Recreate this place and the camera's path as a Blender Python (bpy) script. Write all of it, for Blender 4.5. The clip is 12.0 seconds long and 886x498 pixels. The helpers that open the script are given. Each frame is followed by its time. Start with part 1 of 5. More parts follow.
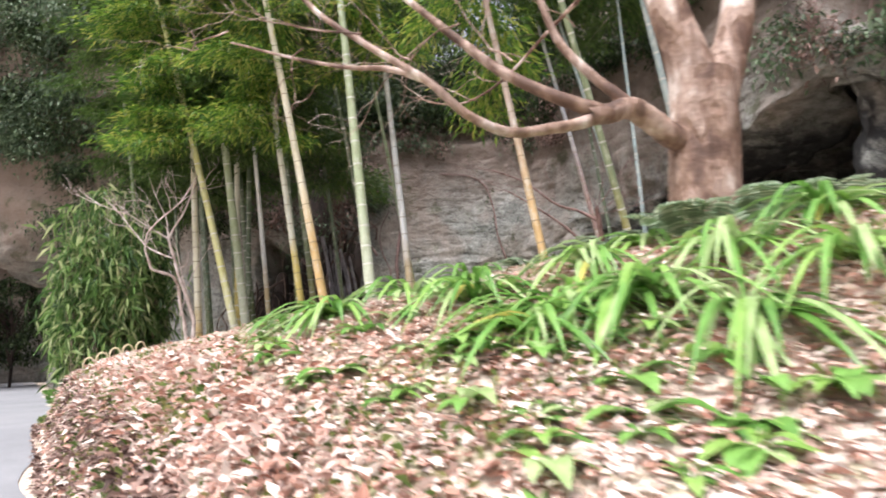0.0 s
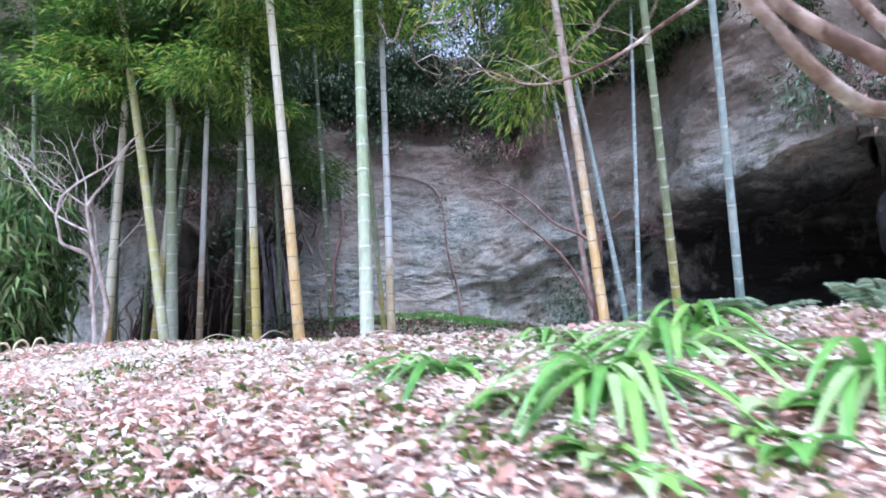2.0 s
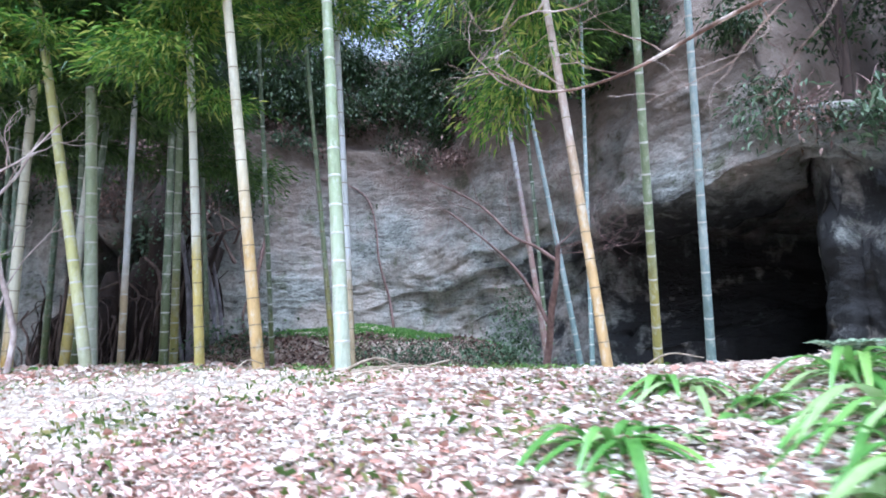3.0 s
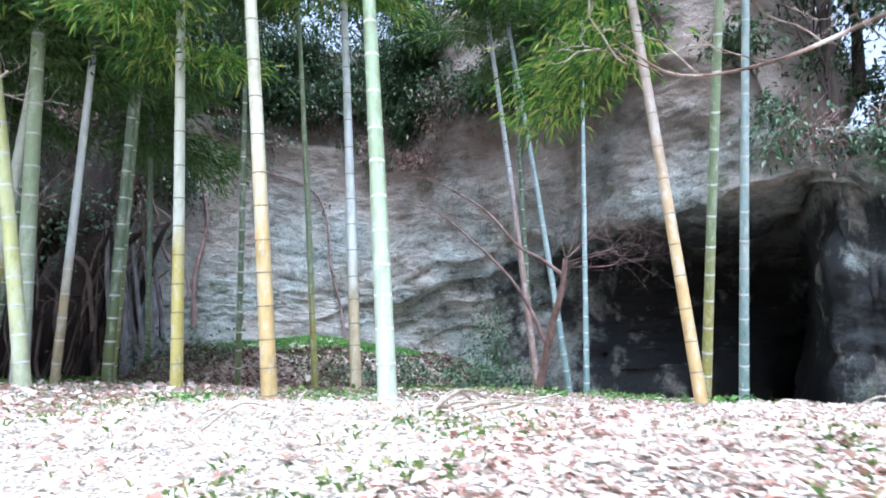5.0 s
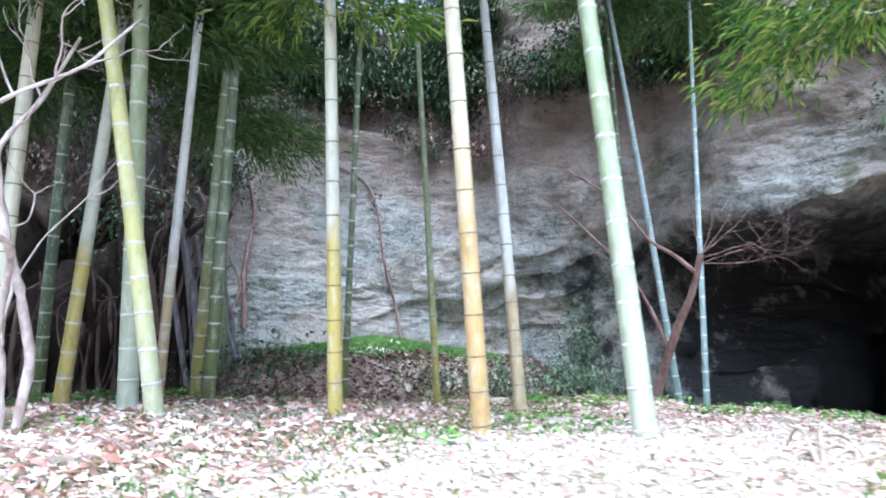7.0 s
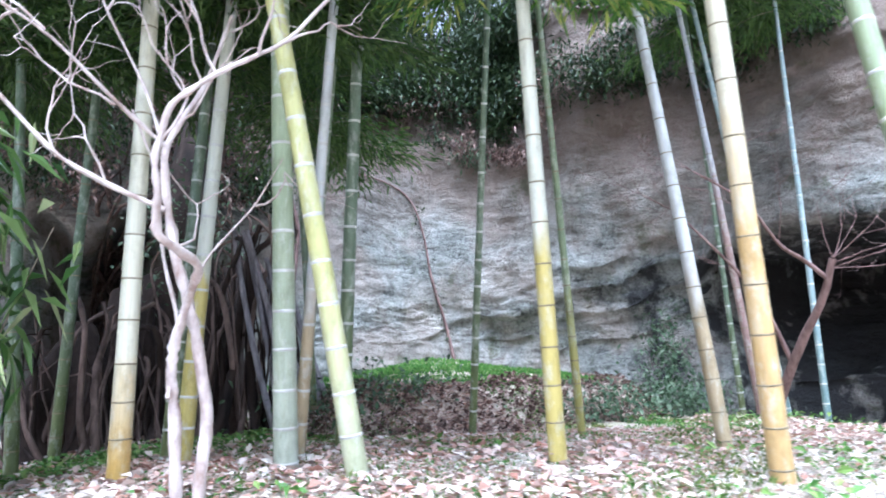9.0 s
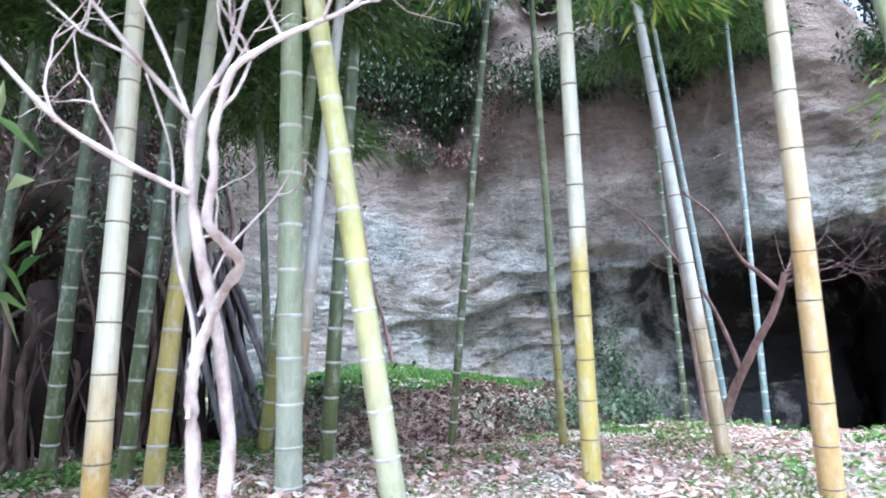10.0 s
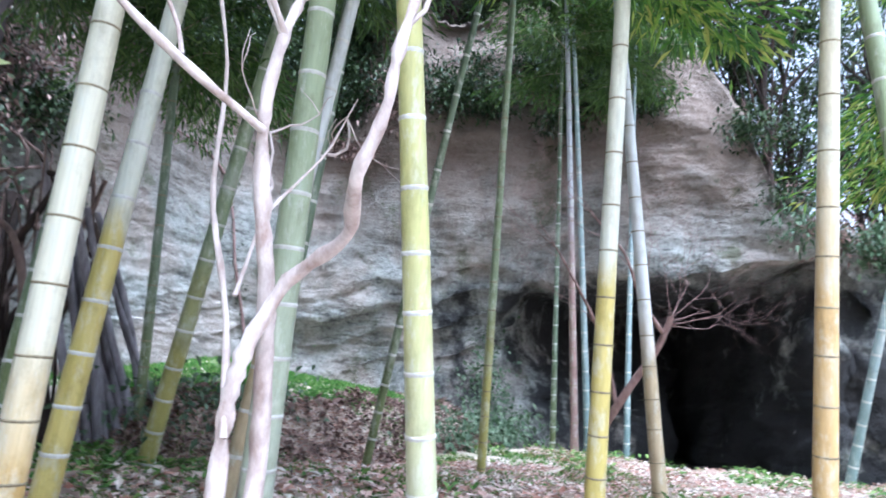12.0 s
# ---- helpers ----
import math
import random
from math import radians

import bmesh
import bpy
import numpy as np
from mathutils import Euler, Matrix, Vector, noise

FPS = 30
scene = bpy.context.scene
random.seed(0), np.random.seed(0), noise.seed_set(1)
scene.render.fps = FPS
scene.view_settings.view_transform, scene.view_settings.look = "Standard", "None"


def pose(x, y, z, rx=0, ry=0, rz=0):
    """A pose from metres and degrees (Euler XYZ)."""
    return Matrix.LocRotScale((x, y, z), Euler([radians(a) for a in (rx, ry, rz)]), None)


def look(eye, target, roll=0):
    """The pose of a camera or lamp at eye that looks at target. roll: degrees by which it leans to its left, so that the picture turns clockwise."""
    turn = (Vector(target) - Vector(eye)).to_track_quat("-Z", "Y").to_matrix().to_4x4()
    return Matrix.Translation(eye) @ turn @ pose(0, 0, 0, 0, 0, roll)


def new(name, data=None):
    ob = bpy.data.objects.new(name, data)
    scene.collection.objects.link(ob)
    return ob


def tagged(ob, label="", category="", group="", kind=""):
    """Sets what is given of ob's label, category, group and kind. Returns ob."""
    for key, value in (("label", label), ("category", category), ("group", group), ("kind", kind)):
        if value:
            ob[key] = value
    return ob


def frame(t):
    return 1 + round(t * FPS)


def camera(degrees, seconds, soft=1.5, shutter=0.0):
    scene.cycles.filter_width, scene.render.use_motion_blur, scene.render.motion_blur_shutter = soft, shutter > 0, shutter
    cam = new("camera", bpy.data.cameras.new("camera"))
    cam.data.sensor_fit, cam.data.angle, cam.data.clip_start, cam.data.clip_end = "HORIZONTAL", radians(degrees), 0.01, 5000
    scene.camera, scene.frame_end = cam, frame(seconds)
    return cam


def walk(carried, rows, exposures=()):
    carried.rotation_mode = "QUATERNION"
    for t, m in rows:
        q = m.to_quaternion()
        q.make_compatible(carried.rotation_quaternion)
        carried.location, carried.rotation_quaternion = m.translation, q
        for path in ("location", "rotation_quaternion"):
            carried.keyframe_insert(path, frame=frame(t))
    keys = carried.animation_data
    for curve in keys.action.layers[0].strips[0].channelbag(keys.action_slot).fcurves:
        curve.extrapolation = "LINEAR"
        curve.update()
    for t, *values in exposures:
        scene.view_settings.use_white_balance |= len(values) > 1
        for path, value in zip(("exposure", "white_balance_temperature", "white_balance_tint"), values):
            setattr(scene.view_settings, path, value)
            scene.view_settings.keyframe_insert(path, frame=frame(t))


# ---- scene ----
cam = camera(69.8, 12.0, soft=1.8, shutter=0.5)
METRES, EYE, TILT, LEAN, TURN = 10.0, 1.5, 9.0, 4.0, 0.0
ROWS = [
    (0.0, 0.0, 0.0, 0.0, 0.0, 0.0, -0.0),
    (0.5, -0.0319, 0.0361, 0.0028, 1.4, 0.02, -1.36),
    (1.0, -0.065, 0.0738, 0.0008, -3.54, 0.36, -3.8),
    (1.5, -0.0936, 0.1098, -0.0057, -7.93, 0.95, -4.35),
    (2.0, -0.1244, 0.1471, -0.0061, -9.95, 1.49, -6.47),
    (2.5, -0.1588, 0.1801, -0.004, -15.0, 2.22, -7.75),
    (4.5, -0.2497, 0.3108, -0.0146, -25.0, 4.55, -5.06),
    (5.0, -0.2679, 0.3458, -0.0191, -28.24, 5.19, -8.92),
    (5.5, -0.2972, 0.3829, -0.0215, -31.5, 5.71, -10.3),
    (6.0, -0.319, 0.4215, -0.0292, -31.33, 5.5, -7.48),
    (6.5, -0.3423, 0.4628, -0.0332, -29.78, 4.56, -8.87),
    (8.5, -0.4418, 0.6106, -0.0442, -33.64, 6.64, -7.9),
    (9.0, -0.463, 0.6435, -0.0522, -33.2, 6.69, -6.74),
    (9.5, -0.4815, 0.6772, -0.0545, -33.61, 6.79, -8.46),
    (10.0, -0.503, 0.7118, -0.0567, -42.32, 7.89, -7.71),
    (10.5, -0.5122, 0.7463, -0.0636, -42.64, 8.1, -8.41),
    (11.0, -0.5173, 0.7753, -0.0662, -43.55, 8.55, -10.36),
    (11.5, -0.5318, 0.8063, -0.0704, -53.16, 10.51, -11.17),
    (12.0, -0.5349, 0.8241, -0.0724, -60.38, 11.85, -13.6),
]
EXPOSURES = [(0.0, 1.05, 6350, 16), (0.5, 1.15, 5700, 18), (1.0, 1.13, 5400, 18), (1.5, 1.12, 5100, 18), (2.5, 1.12, 4950, 15), (4.5, 1.47, 4950, 7), (6.5, 1.52, 4980, 8), (8.5, 1.72, 5000, 11), (12.0, 1.75, 5000, 11)]
walk(cam, [(t, pose(0, 0, EYE, TILT, LEAN, TURN) @ pose(METRES * x, METRES * y, METRES * z, 90 + pitch, roll, yaw)) for t, x, y, z, yaw, pitch, roll in ROWS], EXPOSURES)

# ---- overcast daylight ----
SUN_ELEVATION, SUN_AZIMUTH = 70.0, 215.0
world = bpy.data.worlds.new("world")
scene.world = world
world.use_nodes = True
wn = world.node_tree
sky = wn.nodes.new("ShaderNodeTexSky")
sky.sky_type, sky.sun_disc = "NISHITA", False
sky.sun_elevation, sky.sun_rotation = radians(SUN_ELEVATION), radians(SUN_AZIMUTH)
sky.air_density, sky.dust_density, sky.ozone_density = 1.0, 4.0, 0.6
veil = wn.nodes.new("ShaderNodeHueSaturation")
veil.inputs["Saturation"].default_value = 0.3
wn.links.new(sky.outputs["Color"], veil.inputs["Color"])
wn.links.new(veil.outputs["Color"], wn.nodes["Background"].inputs["Color"])
wn.nodes["Background"].inputs["Strength"].default_value = 0.15
sun_data = bpy.data.lights.new("sun", "SUN")
sun_data.energy, sun_data.angle, sun_data.color = 3.0, radians(45), (1.0, 0.99, 0.97)
sun = new("sun", sun_data)
az, el = radians(SUN_AZIMUTH), radians(SUN_ELEVATION)
sun.matrix_world = look((0, 0, 30), (-30 * math.cos(el) * math.sin(az), -30 * math.cos(el) * math.cos(az), 30 - 30 * math.sin(el)))


# ---- materials ----
def ramp(tree, fac, stops):
    node = tree.nodes.new("ShaderNodeValToRGB")
    el = node.color_ramp.elements
    while len(el) < len(stops):
        el.new(0.5)
    for e, (p, c) in zip(el, stops):
        e.position, e.color = p, (*c, 1)
    tree.links.new(fac, node.inputs["Fac"])
    return node.outputs["Color"]


def noise_node(tree, scale, detail=6, rough=0.6, vector=None, stretch=None, kind="ShaderNodeTexNoise"):
    node = tree.nodes.new(kind)
    node.inputs["Scale"].default_value = scale
    if kind == "ShaderNodeTexNoise":
        node.inputs["Detail"].default_value, node.inputs["Roughness"].default_value = detail, rough
    if stretch:
        m = tree.nodes.new("ShaderNodeMapping")
        m.inputs["Scale"].default_value = stretch
        tree.links.new(vector, m.inputs["Vector"])
        vector = m.outputs["Vector"]
    if vector:
        tree.links.new(vector, node.inputs["Vector"])
    return node


def mix(tree, fac, a, b, mode="MIX"):
    node = tree.nodes.new("ShaderNodeMix")
    node.data_type, node.blend_type = "RGBA", mode
    for value, i in ((fac, 0), (a, 6), (b, 7)):
        if hasattr(value, "node"):
            tree.links.new(value, node.inputs[i])
        else:
            node.inputs[i].default_value = value if i == 0 else (*value, 1)
    return node.outputs[2]


def calc(tree, op, a, b=0.0, c=0.0):
    node = tree.nodes.new("ShaderNodeMath")
    node.operation = op
    for i, value in enumerate((a, b, c)):
        if hasattr(value, "node"):
            tree.links.new(value, node.inputs[i])
        else:
            node.inputs[i].default_value = value
    return node.outputs[0]


def blank(name, rough=0.8, spec=0.3):
    m = bpy.data.materials.new(name)
    m.use_nodes = True
    t = m.node_tree
    b = t.nodes["Principled BSDF"]
    b.inputs["Roughness"].default_value = rough
    b.inputs["Specular IOR Level"].default_value = spec
    return m, t, b


def bump(tree, bsdf, height, strength, distance):
    node = tree.nodes.new("ShaderNodeBump")
    node.inputs["Strength"].default_value, node.inputs["Distance"].default_value = strength, distance
    tree.links.new(height, node.inputs["Height"])
    tree.links.new(node.outputs["Normal"], bsdf.inputs["Normal"])


def position(tree):
    return tree.nodes.new("ShaderNodeNewGeometry").outputs["Position"]


def axes(tree, vector):
    node = tree.nodes.new("ShaderNodeSeparateXYZ")
    tree.links.new(vector, node.inputs[0])
    return node.outputs


def leaf_material(name, stops, rough=0.5, through_light=0.35, spec=0.4):
    """Leaves: each leaf takes its own tone, and lets some light through."""
    m, t, b = blank(name, rough, spec)
    isl = t.nodes.new("ShaderNodeNewGeometry").outputs["Random Per Island"]
    col = ramp(t, isl, stops)
    n = noise_node(t, 14.0, 3)
    col = mix(t, 0.35, col, ramp(t, n.outputs["Fac"], [(0.3, (0.25, 0.25, 0.25)), (0.7, (1, 1, 1))]), "MULTIPLY")
    t.links.new(col, b.inputs["Base Color"])
    tr = t.nodes.new("ShaderNodeBsdfTranslucent")
    t.links.new(col, tr.inputs["Color"])
    mx = t.nodes.new("ShaderNodeMixShader")
    mx.inputs[0].default_value = through_light
    t.links.new(b.outputs[0], mx.inputs[1])
    t.links.new(tr.outputs[0], mx.inputs[2])
    t.links.new(mx.outputs[0], t.nodes["Material Output"].inputs["Surface"])
    return m


def rock_material():
    m, t, b = blank("weathered_tuff", 0.95, 0.15)
    p = position(t)
    big = noise_node(t, 0.45, 5, 0.6, p).outputs["Fac"]
    mid = noise_node(t, 2.2, 8, 0.65, p).outputs["Fac"]
    fine = noise_node(t, 19.0, 8, 0.7, p).outputs["Fac"]
    strata = noise_node(t, 1.0, 7, 0.65, p, (0.8, 0.8, 5.0)).outputs["Fac"]
    streak = noise_node(t, 1.0, 9, 0.7, p, (2.6, 2.6, 0.3)).outputs["Fac"]
    col = ramp(t, mid, [(0.28, (0.155, 0.16, 0.147)), (0.4, (0.235, 0.242, 0.222)), (0.56, (0.305, 0.312, 0.288)), (0.74, (0.42, 0.425, 0.39))])
    col = mix(t, 0.4, col, ramp(t, strata, [(0.34, (0.4, 0.4, 0.42)), (0.44, (1, 1, 1))]), "MULTIPLY")
    col = mix(t, 0.5, col, ramp(t, fine, [(0.4, (0.3, 0.3, 0.3)), (0.5, (1, 1, 1))]), "MULTIPLY")
    hatch = noise_node(t, 1.0, 7, 0.66, p, (3.2, 3.2, 10.0)).outputs["Fac"]
    col = mix(t, 0.7, col, ramp(t, hatch, [(0.37, (0.22, 0.22, 0.23)), (0.42, (1, 1, 1))]), "MULTIPLY")
    pits = noise_node(t, 4.5, 7, 0.65, p).outputs["Fac"]
    col = mix(t, 0.7, col, ramp(t, pits, [(0.33, (0.22, 0.22, 0.22)), (0.38, (1, 1, 1))]), "MULTIPLY")
    cell = noise_node(t, 7.0, vector=p, stretch=(1, 1, 1.9), kind="ShaderNodeTexVoronoi")
    cell.feature = "DISTANCE_TO_EDGE"
    crack = ramp(t, cell.outputs["Distance"], [(0.0, (0.3, 0.3, 0.3)), (0.05, (1, 1, 1))])
    col = mix(t, ramp(t, mid, [(0.42, (0.75, 0.75, 0.75)), (0.55, (0.05, 0.05, 0.05))]), col, crack, "MULTIPLY")
    col = mix(t, calc(t, "MULTIPLY", ramp(t, streak, [(0.53, (0, 0, 0)), (0.64, (1, 1, 1))]), 0.5), col, (0.09, 0.085, 0.075))
    blush = noise_node(t, 0.8, 6, 0.6, p).outputs["Fac"]
    col = mix(t, ramp(t, blush, [(0.46, (0, 0, 0)), (0.62, (0.55, 0.55, 0.55))]), col, mix(t, 0.6, col, (0.5, 0.39, 0.33)))
    # rusty earth and leaf mould higher up, moss in patches
    z = axes(t, p)[2]
    high = calc(t, "MULTIPLY", calc(t, "ADD", calc(t, "MULTIPLY", z, 0.28), calc(t, "MULTIPLY", big, 1.5)), 0.33)
    col = mix(t, ramp(t, high, [(0.65, (0, 0, 0)), (0.86, (0.8, 0.8, 0.8))]), col, (0.19, 0.14, 0.11))
    moss = noise_node(t, 1.3, 10, 0.75, p).outputs["Fac"]
    col = mix(t, calc(t, "MULTIPLY", ramp(t, moss, [(0.56, (0, 0, 0)), (0.63, (1, 1, 1))]), 0.6), col, (0.065, 0.075, 0.03))
    # black algae patches, spread over the hollow to paint the cave's shade too
    algae_shade = noise_node(t, 1.7, 6, 0.65, p, (1, 1, 0.7)).outputs["Fac"]
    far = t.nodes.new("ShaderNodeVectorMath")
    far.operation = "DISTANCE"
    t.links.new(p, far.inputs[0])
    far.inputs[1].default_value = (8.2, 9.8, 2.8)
    spread = calc(t, "SUBTRACT", algae_shade, calc(t, "MULTIPLY", far.outputs["Value"], 0.06))
    col = mix(t, calc(t, "MULTIPLY", ramp(t, spread, [(0.17, (0, 0, 0)), (0.29, (0.94, 0.94, 0.94))]), ramp(t, calc(t, "MULTIPLY", calc(t, "ADD", z, algae_shade), 0.18), [(0.87, (1, 1, 1)), (0.92, (0, 0, 0))])), col, (0.03, 0.03, 0.032))
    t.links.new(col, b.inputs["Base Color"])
    h = calc(t, "ADD", calc(t, "ADD", mid, calc(t, "MULTIPLY", fine, 0.6)), calc(t, "ADD", calc(t, "MULTIPLY", strata, 0.25), calc(t, "MULTIPLY", hatch, 0.7)))
    bump(t, b, h, 1.0, 0.1)
    return m


def soil_material():
    m, t, b = blank("leafy_soil", 0.95, 0.1)
    p = position(t)
    a = noise_node(t, 1.1, 5, 0.6, p).outputs["Fac"]
    f = noise_node(t, 26.0, 6, 0.7, p).outputs["Fac"]
    earth = ramp(t, f, [(0.3, (0.2, 0.15, 0.11)), (0.48, (0.52, 0.43, 0.35)), (0.7, (0.7, 0.62, 0.53))])
    grass = ramp(t, f, [(0.3, (0.13, 0.14, 0.06)), (0.5, (0.36, 0.36, 0.2)), (0.7, (0.6, 0.55, 0.42))])
    col = mix(t, ramp(t, a, [(0.52, (0, 0, 0)), (0.68, (1, 1, 1))]), earth, grass)
    t.links.new(col, b.inputs["Base Color"])
    bump(t, b, f, 0.8, 0.03)
    return m


def asphalt_material():
    m, t, b = blank("worn_asphalt", 0.75, 0.4)
    p = position(t)
    a = noise_node(t, 0.9, 5, 0.6, p).outputs["Fac"]
    f = noise_node(t, 160.0, 4, 0.7, p).outputs["Fac"]
    col = ramp(t, a, [(0.3, (0.17, 0.175, 0.185)), (0.7, (0.25, 0.255, 0.265))])
    col = mix(t, 0.5, col, ramp(t, f, [(0.35, (0.5, 0.5, 0.5)), (0.65, (1, 1, 1))]), "MULTIPLY")
    t.links.new(col, b.inputs["Base Color"])
    bump(t, b, f, 0.4, 0.006)
    return m


def bark_material(name, dark, light, scale=9.0, stretch=(1, 1, 0.25), rough=0.85, relief=0.02):
    m, t, b = blank(name, rough, 0.25)
    p = position(t)
    a = noise_node(t, scale, 7, 0.65, p, stretch).outputs["Fac"]
    g = noise_node(t, scale * 0.3, 4, 0.6, p).outputs["Fac"]
    col = ramp(t, a, [(0.3, dark), (0.68, light)])
    col = mix(t, 0.5, col, ramp(t, g, [(0.35, (0.55, 0.52, 0.5)), (0.62, (1, 1, 1))]), "MULTIPLY")
    t.links.new(col, b.inputs["Base Color"])
    bump(t, b, a, 0.7, relief)
    return m


def flaking_bark():
    """Smooth pinkish bark, that flakes off in plates and wrinkles across the trunk."""
    m, t, b = blank("flaking_pinkish_bark", 0.65, 0.3)
    p = position(t)
    plates = noise_node(t, 5.0, 3, 0.5, p, (1, 1, 0.6)).outputs["Fac"]
    grain = noise_node(t, 26.0, 6, 0.65, p).outputs["Fac"]
    wrinkle = noise_node(t, 1.0, 6, 0.7, p, (5, 5, 19)).outputs["Fac"]
    streak = noise_node(t, 1.0, 5, 0.6, p, (11, 11, 1.6)).outputs["Fac"]
    col = ramp(t, plates, [(0.38, (0.12, 0.07, 0.05)), (0.46, (0.26, 0.17, 0.125)), (0.56, (0.4, 0.3, 0.245)), (0.63, (0.62, 0.54, 0.48))])
    col = mix(t, 0.5, col, ramp(t, grain, [(0.35, (0.5, 0.46, 0.44)), (0.6, (1, 1, 1))]), "MULTIPLY")
    col = mix(t, 0.35, col, ramp(t, wrinkle, [(0.3, (0.35, 0.3, 0.27)), (0.42, (1, 1, 1))]), "MULTIPLY")
    col = mix(t, 0.65, col, ramp(t, streak, [(0.38, (0.4, 0.33, 0.3)), (0.55, (1, 1, 1))]), "MULTIPLY")
    t.links.new(col, b.inputs["Base Color"])
    h = calc(t, "ADD", calc(t, "MULTIPLY", ramp(t, plates, [(0.44, (0, 0, 0)), (0.5, (1, 1, 1))]), 0.8), calc(t, "ADD", calc(t, "MULTIPLY", wrinkle, 0.6), calc(t, "MULTIPLY", grain, 0.4)))
    bump(t, b, h, 0.9, 0.014)
    return m


def culm_material(name, low, high, change, blend=0.6):
    """Bamboo skin: its colour near the root, its colour above, and where it turns."""
    m, t, b = blank(name, 0.38, 0.45)
    co = t.nodes.new("ShaderNodeTexCoord").outputs["Object"]
    z = axes(t, co)[2]
    grain = noise_node(t, 1.0, 5, 0.6, co, (70, 70, 1.2)).outputs["Fac"]
    patch = noise_node(t, 4.5, 6, 0.65, co, (1, 1, 0.45)).outputs["Fac"]
    k = calc(t, "ADD", z, calc(t, "MULTIPLY", patch, 0.9))
    node = t.nodes.new("ShaderNodeMapRange")
    t.links.new(k, node.inputs[0])
    node.inputs[1].default_value, node.inputs[2].default_value = change + 0.45 - blend / 2, change + 0.45 + blend / 2
    col = mix(t, node.outputs[0], low, high)
    col = mix(t, 0.45, col, ramp(t, grain, [(0.3, (0.6, 0.6, 0.58)), (0.65, (1, 1, 1))]), "MULTIPLY")
    col = mix(t, calc(t, "MULTIPLY", ramp(t, patch, [(0.56, (0, 0, 0)), (0.7, (1, 1, 1))]), 0.4), col, (0.55, 0.57, 0.5))
    # flecks of white wax, and dull scuffs
    wax = noise_node(t, 16.0, 7, 0.7, co, (1, 1, 0.4)).outputs["Fac"]
    col = mix(t, calc(t, "MULTIPLY", ramp(t, wax, [(0.52, (0, 0, 0)), (0.62, (1, 1, 1))]), 0.38), col, (0.62, 0.64, 0.57))
    scuff = noise_node(t, 7.0, 8, 0.7, co, (1, 1, 0.6)).outputs["Fac"]
    col = mix(t, 0.55, col, ramp(t, scuff, [(0.34, (0.5, 0.48, 0.4)), (0.5, (1, 1, 1))]), "MULTIPLY")
    t.links.new(col, b.inputs["Base Color"])
    bump(t, b, grain, 0.15, 0.002)
    return m


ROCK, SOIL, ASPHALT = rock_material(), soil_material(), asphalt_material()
CULM = {
    "pale": culm_material("culm_waxy_green", (0.5, 0.54, 0.43), (0.32, 0.38, 0.23), 0.9, 1.8),
    "orange": culm_material("culm_orange_yellow", (0.56, 0.39, 0.17), (0.64, 0.6, 0.45), 1.65, 0.9),
    "rust": culm_material("culm_rust", (0.55, 0.38, 0.17), (0.4, 0.31, 0.25), 1.6, 1.2),
    "cream": culm_material("culm_cream", (0.55, 0.36, 0.1), (0.68, 0.65, 0.5), 0.45, 0.6),
    "yellow": culm_material("culm_yellow", (0.54, 0.45, 0.14), (0.66, 0.67, 0.56), 1.35, 0.25),
    "lime": culm_material("culm_lime", (0.5, 0.52, 0.34), (0.5, 0.49, 0.2), 0.7, 1.0),
    "pink": culm_material("culm_pinkish", (0.3, 0.2, 0.18), (0.4, 0.41, 0.44), 3.0, 1.2),
    "tan": culm_material("culm_tan", (0.45, 0.36, 0.22), (0.6, 0.62, 0.62), 1.15, 0.5),
    "blue": culm_material("culm_blue_green", (0.2, 0.29, 0.28), (0.33, 0.42, 0.43), 1.5, 1.5),
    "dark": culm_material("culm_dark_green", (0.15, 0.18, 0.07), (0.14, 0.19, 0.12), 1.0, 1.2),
    "olive": culm_material("culm_olive", (0.36, 0.33, 0.1), (0.22, 0.28, 0.16), 1.2, 0.8),
}
NODE_WHITE = bark_material("node_wax", (0.5, 0.5, 0.45), (0.72, 0.72, 0.68), 30, (1, 1, 1), 0.6, 0.001)
NODE_DARK = bark_material("node_scar", (0.15, 0.125, 0.08), (0.36, 0.31, 0.2), 30, (1, 1, 1), 0.7, 0.001)
PALE_BARK = bark_material("bare_pale_bark", (0.3, 0.21, 0.175), (0.78, 0.7, 0.66), 11, (1, 1, 0.5), 0.75, 0.016)
SMOOTH_BARK = flaking_bark()
RED_BARK = bark_material("reddish_twig_bark", (0.11, 0.065, 0.058), (0.34, 0.23, 0.21), 12)
# near-black wood, with the heap's inner shade put into its tone
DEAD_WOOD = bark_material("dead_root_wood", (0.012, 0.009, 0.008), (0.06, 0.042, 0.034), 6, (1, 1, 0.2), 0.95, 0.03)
ROOT_WOOD = bark_material("bare_root_wood", (0.03, 0.02, 0.017), (0.26, 0.185, 0.155), 8, (1, 1, 0.3), 0.9, 0.02)
GREY_POLE = bark_material("weathered_grey_pole", (0.12, 0.105, 0.11), (0.4, 0.37, 0.39), 12, (1, 1, 0.1))
DRY_TWIG = bark_material("dry_twig", (0.2, 0.15, 0.1), (0.5, 0.42, 0.32), 20)
BAMBOO_LEAF = leaf_material("bamboo_leaf", [(0.0, (0.03, 0.095, 0.014)), (0.35, (0.09, 0.215, 0.026)), (0.72, (0.24, 0.39, 0.05)), (0.97, (0.48, 0.5, 0.11))], 0.45, 0.4)
LUSH = leaf_material("lush_grass", [(0.0, (0.06, 0.17, 0.03)), (0.6, (0.13, 0.32, 0.06)), (0.95, (0.28, 0.42, 0.12))], 0.6, 0.35)
